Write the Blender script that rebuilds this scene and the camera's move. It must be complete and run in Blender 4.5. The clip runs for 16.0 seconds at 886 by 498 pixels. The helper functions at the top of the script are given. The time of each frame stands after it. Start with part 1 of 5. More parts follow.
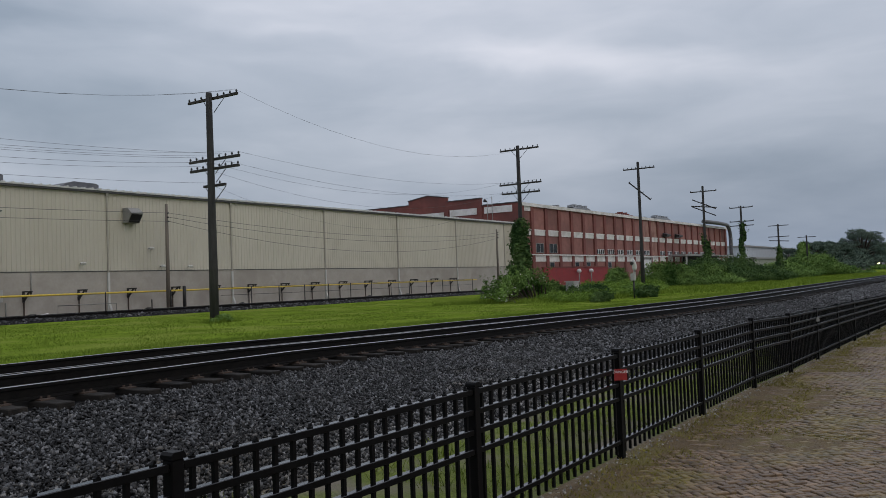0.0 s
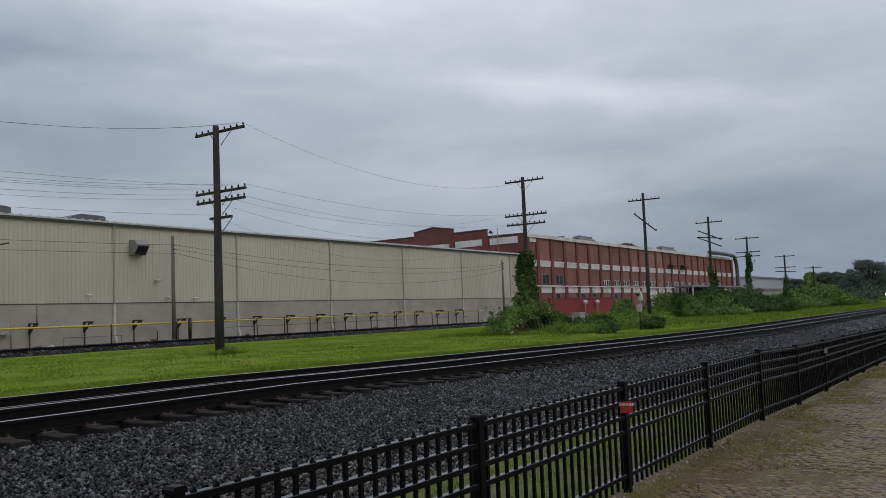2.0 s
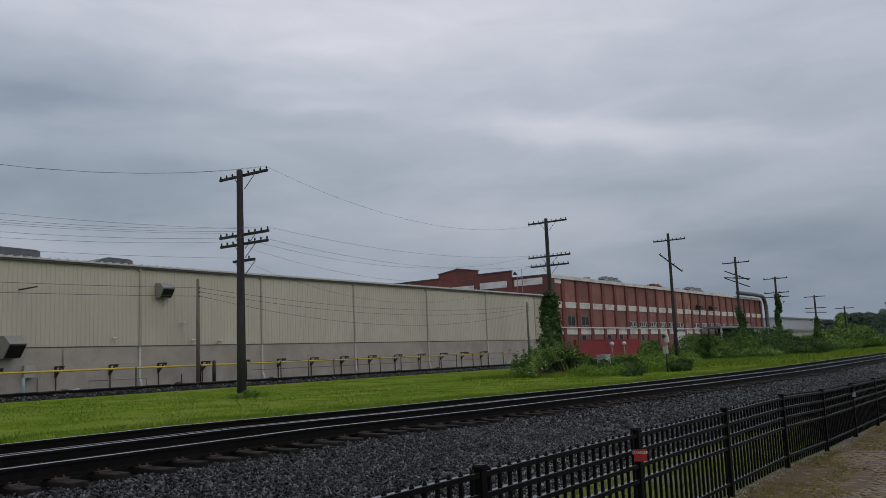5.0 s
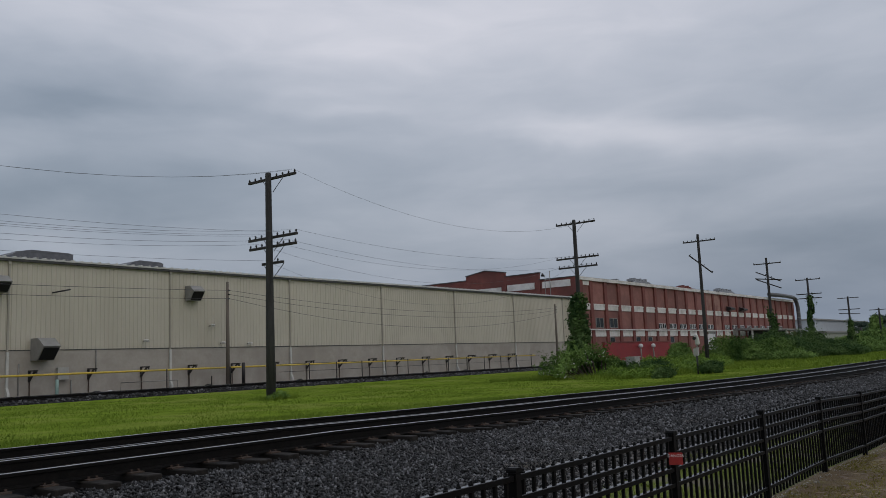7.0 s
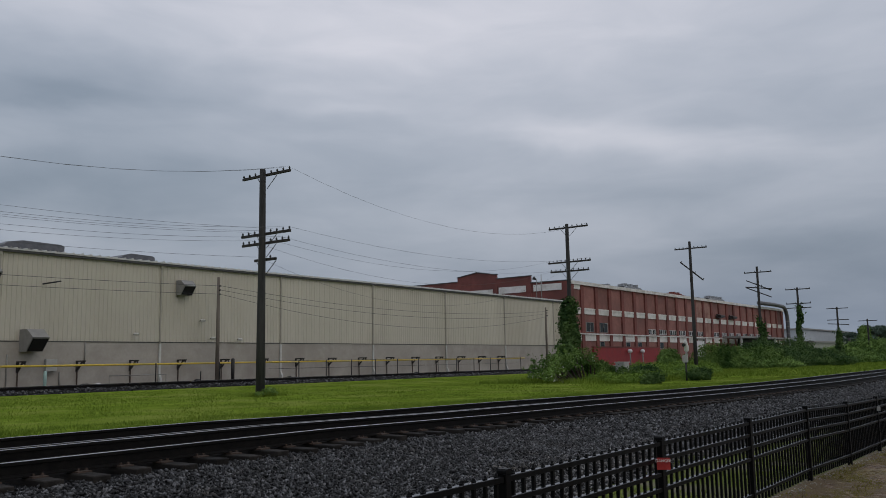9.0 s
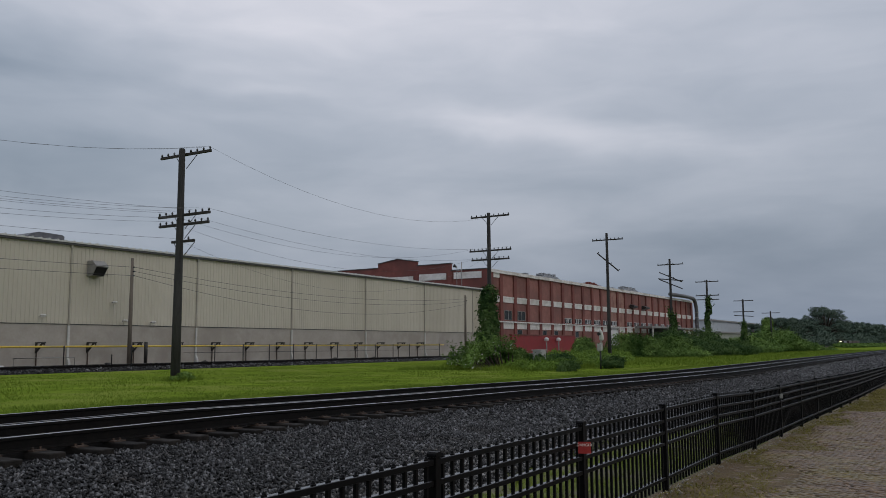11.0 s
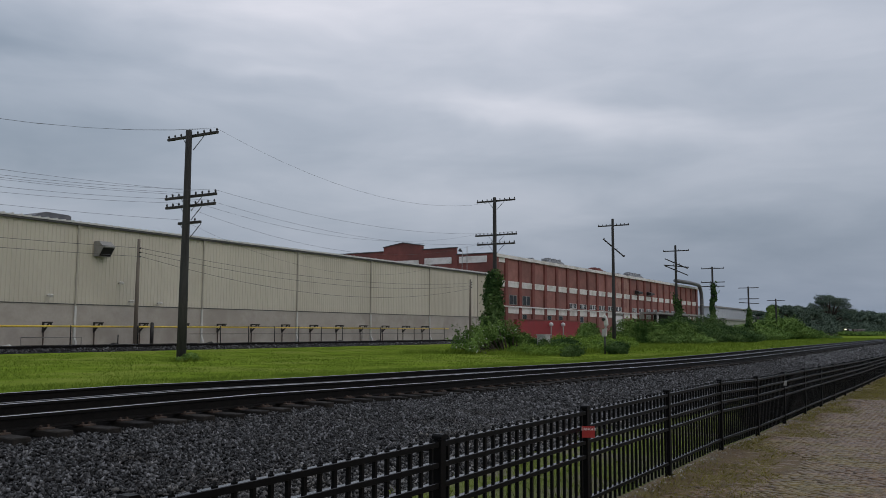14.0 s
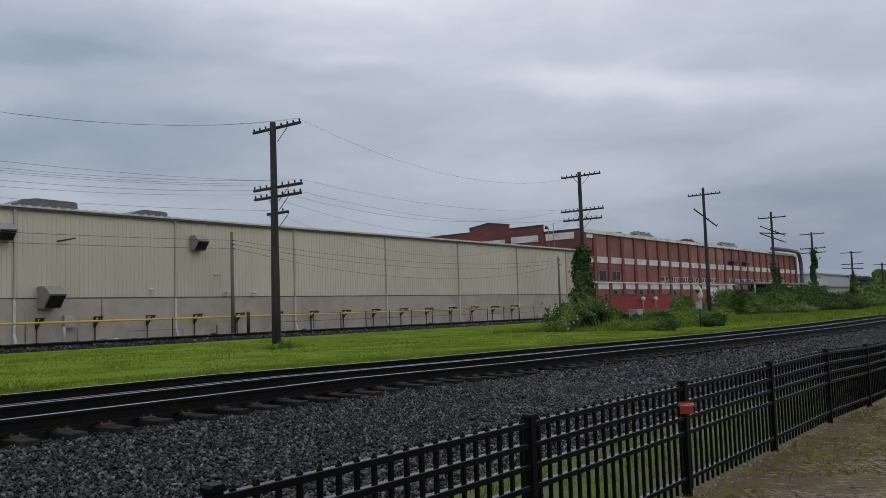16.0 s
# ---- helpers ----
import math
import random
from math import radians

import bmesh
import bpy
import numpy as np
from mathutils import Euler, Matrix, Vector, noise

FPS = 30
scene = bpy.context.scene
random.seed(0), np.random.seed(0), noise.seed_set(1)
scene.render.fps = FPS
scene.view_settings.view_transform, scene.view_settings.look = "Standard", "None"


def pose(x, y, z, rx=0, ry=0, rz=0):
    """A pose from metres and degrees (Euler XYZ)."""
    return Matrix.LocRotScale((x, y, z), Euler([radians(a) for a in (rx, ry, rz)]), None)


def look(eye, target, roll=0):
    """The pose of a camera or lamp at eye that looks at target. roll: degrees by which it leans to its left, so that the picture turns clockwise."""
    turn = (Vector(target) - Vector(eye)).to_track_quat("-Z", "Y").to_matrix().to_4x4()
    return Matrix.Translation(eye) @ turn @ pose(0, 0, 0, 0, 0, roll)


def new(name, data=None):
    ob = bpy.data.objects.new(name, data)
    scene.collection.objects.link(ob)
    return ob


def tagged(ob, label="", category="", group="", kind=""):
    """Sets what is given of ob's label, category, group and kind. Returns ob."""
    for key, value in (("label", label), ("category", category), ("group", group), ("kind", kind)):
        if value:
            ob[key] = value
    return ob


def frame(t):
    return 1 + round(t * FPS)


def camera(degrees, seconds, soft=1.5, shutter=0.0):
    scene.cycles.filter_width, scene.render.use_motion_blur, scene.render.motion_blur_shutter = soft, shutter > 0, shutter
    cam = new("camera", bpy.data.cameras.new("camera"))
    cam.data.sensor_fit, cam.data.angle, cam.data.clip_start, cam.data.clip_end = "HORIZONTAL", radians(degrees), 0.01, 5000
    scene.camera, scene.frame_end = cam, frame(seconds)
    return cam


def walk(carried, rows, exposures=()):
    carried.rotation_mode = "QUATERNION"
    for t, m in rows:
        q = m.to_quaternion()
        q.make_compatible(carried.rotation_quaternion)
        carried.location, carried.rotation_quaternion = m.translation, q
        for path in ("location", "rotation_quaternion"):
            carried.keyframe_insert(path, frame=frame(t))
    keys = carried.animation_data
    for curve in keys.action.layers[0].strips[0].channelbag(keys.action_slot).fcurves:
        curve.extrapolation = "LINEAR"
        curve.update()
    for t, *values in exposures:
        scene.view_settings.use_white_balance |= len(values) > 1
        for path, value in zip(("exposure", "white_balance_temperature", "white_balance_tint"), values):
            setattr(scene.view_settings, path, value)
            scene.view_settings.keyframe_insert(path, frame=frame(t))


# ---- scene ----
PATH = [
    (0, pose(-0.009, 0.009, 1.585, 92.252, 2.153, -56.605)),
    (0.5, pose(-0.017, -0.010, 1.583, 93.267, 2.099, -56.563)),
    (1, pose(0.010, 0.007, 1.579, 93.457, 1.862, -56.501)),
    (1.5, pose(-0.005, 0.004, 1.584, 94.272, 1.930, -56.223)),
    (2, pose(-0.006, -0.002, 1.589, 94.409, 2.237, -56.213)),
    (2.5, pose(-0.002, 0.003, 1.585, 94.487, 2.605, -56.209)),
    (3, pose(0.103, -0.042, 1.585, 94.946, 2.517, -55.441)),
    (3.5, pose(0.152, -0.101, 1.598, 95.340, 2.226, -55.086)),
    (4, pose(0.144, -0.094, 1.610, 96.984, 2.319, -54.716)),
    (6.5, pose(0.176, -0.038, 1.605, 97.420, 2.703, -53.731)),
    (7, pose(0.180, -0.019, 1.605, 97.538, 2.319, -52.591)),
    (7.5, pose(0.155, -0.026, 1.605, 97.570, 1.885, -52.655)),
    (8, pose(0.155, -0.027, 1.605, 97.593, 1.233, -52.805)),
    (10.3, pose(0.054, -0.044, 1.608, 97.267, 0.380, -56.316)),
    (10.5, pose(0.052, -0.024, 1.605, 97.200, 0.298, -57.852)),
    (11, pose(0.016, 0.008, 1.599, 96.593, 0.330, -58.843)),
    (11.5, pose(0.023, 0.016, 1.594, 95.710, 0.323, -58.850)),
    (12, pose(-0.002, 0.005, 1.602, 95.452, 0.310, -58.805)),
    (12.5, pose(-0.000, -0.000, 1.600, 95.455, 0.302, -58.752)),
    (13, pose(-0.008, -0.001, 1.598, 95.501, -0.267, -58.721)),
    (13.5, pose(0.019, 0.014, 1.593, 95.553, -0.190, -58.589)),
    (14, pose(-0.006, 0.007, 1.595, 95.504, -0.287, -58.533)),
    (14.5, pose(0.003, 0.013, 1.590, 95.555, -0.396, -58.492)),
    (15, pose(0.100, 0.057, 1.590, 95.442, 0.492, -57.786)),
    (15.5, pose(0.187, 0.081, 1.586, 95.373, 1.257, -52.700)),
    (16, pose(0.159, 0.073, 1.583, 94.259, 1.872, -52.425)),
]
cam = camera(55.7, 16.0, soft=0.75)
walk(cam, PATH, exposures=((0, 0.16), (2.5, 0.09), (4, 0.0), (6.5, -0.12), (8, -0.12), (10.5, -0.1), (12, 0.05), (14.5, 0.05), (15.5, 0.06), (16, 0.14)))

# ---- sky and light: an overcast evening ----
world = bpy.data.worlds.new("overcast_sky")
scene.world = world
world.use_nodes = True


def build_sky():
    nt = world.node_tree
    nt.nodes.clear()
    N, L = nt.nodes.new, nt.links.new
    out, bg = N("ShaderNodeOutputWorld"), N("ShaderNodeBackground")
    co, sep = N("ShaderNodeTexCoord"), N("ShaderNodeSeparateXYZ")
    L(co.outputs["Generated"], sep.inputs[0])

    def m(op, a, b=None, c=None):
        n = N("ShaderNodeMath")
        n.operation = op
        for i, v in enumerate((a, b, c)):
            if v is None:
                continue
            if isinstance(v, (int, float)):
                n.inputs[i].default_value = v
            else:
                L(v, n.inputs[i])
        return n.outputs[0]

    def vec(a, b, c=0.0):
        n = N("ShaderNodeCombineXYZ")
        for i, v in enumerate((a, b, c)):
            if isinstance(v, (int, float)):
                n.inputs[i].default_value = v
            else:
                L(v, n.inputs[i])
        return n.outputs[0]

    def cloud(at, scale, detail, rough, distort):
        n = N("ShaderNodeTexNoise")
        n.inputs["Scale"].default_value, n.inputs["Detail"].default_value = scale, detail
        n.inputs["Roughness"].default_value, n.inputs["Distortion"].default_value = rough, distort
        L(at, n.inputs["Vector"])
        return m("SUBTRACT", n.outputs[0], 0.5)

    # bearing and height over the horizon, and the same on a flat cloud deck
    up = m("MAXIMUM", sep.outputs[2], 0.0)
    bearing = m("SUBTRACT", m("ARCTAN2", sep.outputs[0], sep.outputs[1]), BEARING)
    den = m("ADD", up, 0.16)
    deck = vec(m("DIVIDE", m("SUBTRACT", m("MULTIPLY", sep.outputs[0], 0.55), m("MULTIPLY", sep.outputs[1], 0.835)), den),
               m("DIVIDE", m("ADD", m("MULTIPLY", sep.outputs[0], 0.835), m("MULTIPLY", sep.outputs[1], 0.55)), den))
    plane = vec(bearing, m("MULTIPLY", up, 2.2))
    u = m("ADD", bearing, m("MULTIPLY", cloud(plane, 5.0, 3, 0.5, 0.3), 0.16 * SKY_ROUGH))
    v = m("ADD", up, m("MULTIPLY", cloud(vec(bearing, m("MULTIPLY", up, 2.2), 7.0), 4.0, 4, 0.55, 0.3), 0.09 * SKY_ROUGH))
    # stops over the mean: dull near the horizon, brighter overhead, then each cloud
    s = m("MULTIPLY_ADD", m("MINIMUM", m("DIVIDE", up, 0.4), 1.0), 0.75, -0.35)
    for cu, cv, wu, wv, tilt, amount in CLOUDS:
        du, dv = m("SUBTRACT", u, cu), m("SUBTRACT", v, cv)
        dv = m("SUBTRACT", dv, m("MULTIPLY", du, tilt))
        r2 = m("ADD", m("POWER", m("DIVIDE", du, wu), 2.0), m("POWER", m("DIVIDE", dv, wv), 2.0))
        s = m("MULTIPLY_ADD", m("EXPONENT", m("MULTIPLY", r2, -1.0)), amount, s)
    s = m("ADD", s, m("MULTIPLY", cloud(deck, 1.1, 5, 0.55, 0.4), 0.55 * SKY_ROUGH))
    s = m("ADD", s, m("MULTIPLY", cloud(vec(bearing, m("MULTIPLY", up, 4.0), 3.0), 6.0, 4, 0.5, 0.5), 0.5 * SKY_ROUGH))
    s = m("MAXIMUM", m("MINIMUM", s, 0.8), -1.2)
    # thick cloud is bluer than thin cloud
    tone = vec(m("MULTIPLY", m("POWER", 2.0, m("MULTIPLY", s, 1.2)), 0.355),
               m("MULTIPLY", m("POWER", 2.0, s), 0.398), m("MULTIPLY", m("POWER", 2.0, m("MULTIPLY", s, 0.84)), 0.482))
    sky = N("ShaderNodeTexSky")
    sky.sky_type, sky.sun_disc = "NISHITA", False
    sky.sun_elevation, sky.sun_rotation = radians(38), radians(200)
    sky.air_density, sky.dust_density = 2.0, 6.0
    add = N("ShaderNodeMix")
    add.data_type, add.blend_type = "RGBA", "ADD"
    add.inputs[0].default_value = 0.012
    L(tone, add.inputs[6])
    L(sky.outputs[0], add.inputs[7])
    L(add.outputs[2], bg.inputs["Color"])
    bg.inputs["Strength"].default_value = 0.97
    L(bg.outputs[0], out.inputs[0])


# bearing and height of each cloud, its spread, its slope, and by how many stops it is lighter or darker
BEARING, SKY_ROUGH = 0.96, 1.0
CLOUDS = (
    (-0.028, 0.385, 0.457, 0.066, -0.058, 0.36),
    (-0.448, 0.366, 0.156, 0.025, -0.013, 0.09),
    (-0.482, 0.301, 0.191, 0.043, -0.071, -0.35),
    (-0.470, 0.282, 0.116, 0.016, 0.016, -0.33),
    (-0.272, 0.257, 0.049, 0.013, 0.015, -0.03),
    (-0.416, 0.202, 0.216, 0.037, 0.002, -0.57),
    (-0.458, 0.256, 0.035, 0.011, 0.063, 0.02),
    (-0.129, 0.311, 0.118, 0.011, -0.041, 0.12),
    (0.160, 0.296, 0.146, 0.014, -0.095, 0.05),
    (-0.130, 0.286, 0.090, 0.010, -0.062, 0.22),
    (-0.117, 0.251, 0.103, 0.015, -0.022, 0.05),
    (0.216, 0.249, 0.211, 0.026, -0.132, 0.52),
    (0.084, 0.159, 0.281, 0.046, -0.061, 0.22),
    (0.405, 0.111, 0.143, 0.036, -0.043, -0.45),
    (0.211, 0.184, 0.095, 0.012, -0.128, -0.09),
    (0.370, 0.043, 0.168, 0.037, -0.063, -0.20),
)
build_sky()
sun = new("sun", bpy.data.lights.new("sun", "SUN"))
sun.data.energy, sun.data.angle, sun.data.color = 0.22, radians(40), (1.0, 0.97, 0.93)
sun.matrix_world = look((0, 0, 60), (-16, 46, 0))


# ---- materials ----
def mat(name, dark, light, scale=6.0, rough=0.8, bump=0.2, metal=0.0, stretch=(1, 1, 1), stain=None, stain_scale=0.6,
        island=0.0, objrand=0.0, spec=0.5, coat=0.0, fine=0.3, lo=0.35, hi=0.65, bump_dist=0.01, stain_lo=0.48, skew=1.0):
    mt = bpy.data.materials.new(name)
    mt.use_nodes = True
    nt = mt.node_tree
    N, L = nt.nodes.new, nt.links.new
    b = nt.nodes["Principled BSDF"]
    co, mp = N("ShaderNodeTexCoord"), N("ShaderNodeMapping")
    geo = N("ShaderNodeNewGeometry")
    mp.inputs["Scale"].default_value = stretch
    L(geo.outputs["Position"], mp.inputs[0])
    n1, n2 = N("ShaderNodeTexNoise"), N("ShaderNodeTexNoise")
    n1.inputs["Scale"].default_value, n1.inputs["Detail"].default_value = scale, 6
    n2.inputs["Scale"].default_value, n2.inputs["Detail"].default_value = scale * 7.3, 3
    for n in (n1, n2):
        L(mp.outputs[0], n.inputs["Vector"])
    mixf = N("ShaderNodeMix")
    mixf.inputs[0].default_value = fine
    L(n1.outputs[0], mixf.inputs[2])
    L(n2.outputs[0], mixf.inputs[3])
    ramp = N("ShaderNodeValToRGB")
    e = ramp.color_ramp.elements
    e[0].position, e[0].color = lo, (*dark, 1)
    e[1].position, e[1].color = hi, (*light, 1)
    L(mixf.outputs[0], ramp.inputs[0])
    col = ramp.outputs[0]
    if stain:
        n3 = N("ShaderNodeTexNoise")
        n3.inputs["Scale"].default_value, n3.inputs["Detail"].default_value = stain_scale, 7
        L(mp.outputs[0], n3.inputs["Vector"])
        r3 = N("ShaderNodeMapRange")
        r3.inputs[1].default_value, r3.inputs[2].default_value = stain_lo, stain_lo + 0.17
        L(n3.outputs[0], r3.inputs[0])
        ms = N("ShaderNodeMix")
        ms.data_type = "RGBA"
        L(r3.outputs[0], ms.inputs[0])
        L(col, ms.inputs[6])
        ms.inputs[7].default_value = (*stain, 1)
        col = ms.outputs[2]
    if island or objrand:
        hsv, mr = N("ShaderNodeHueSaturation"), N("ShaderNodeMapRange")
        k = island or objrand
        mr.inputs[3].default_value, mr.inputs[4].default_value = 1 - k, 1 + k
        if island:
            # a skew over one makes most pieces dark and few of them light
            pw = N("ShaderNodeMath")
            pw.operation, pw.inputs[1].default_value = "POWER", skew
            L(geo.outputs["Random Per Island"], pw.inputs[0])
            L(pw.outputs[0], mr.inputs[0])
        else:
            L(N("ShaderNodeObjectInfo").outputs["Random"], mr.inputs[0])
        L(mr.outputs[0], hsv.inputs["Value"])
        L(col, hsv.inputs["Color"])
        col = hsv.outputs[0]
    L(col, b.inputs["Base Color"])
    b.inputs["Metallic"].default_value = metal
    b.inputs["Specular IOR Level"].default_value = spec
    rr = N("ShaderNodeMapRange")
    rr.inputs[3].default_value, rr.inputs[4].default_value = max(rough - 0.12, 0.05), min(rough + 0.12, 1)
    L(n1.outputs[0], rr.inputs[0])
    L(rr.outputs[0], b.inputs["Roughness"])
    if coat:
        b.inputs["Coat Weight"].default_value = coat
    if bump:
        bp = N("ShaderNodeBump")
        bp.inputs["Strength"].default_value, bp.inputs["Distance"].default_value = bump, bump_dist
        L(mixf.outputs[0], bp.inputs["Height"])
        L(bp.outputs[0], b.inputs["Normal"])
    return mt


def glow(name, colour, strength):
    mt = bpy.data.materials.new(name)
    mt.use_nodes = True
    b = mt.node_tree.nodes["Principled BSDF"]
    b.inputs["Base Color"].default_value = (*colour, 1)
    b.inputs["Emission Color"].default_value, b.inputs["Emission Strength"].default_value = (*colour, 1), strength
    return mt


def glass(name, tint):
    mt = bpy.data.materials.new(name)
    mt.use_nodes = True
    b = mt.node_tree.nodes["Principled BSDF"]
    b.inputs["Base Color"].default_value = (*tint, 1)
    b.inputs["Roughness"].default_value, b.inputs["Metallic"].default_value = 0.08, 0.0
    b.inputs["Specular IOR Level"].default_value = 0.16
    return mt


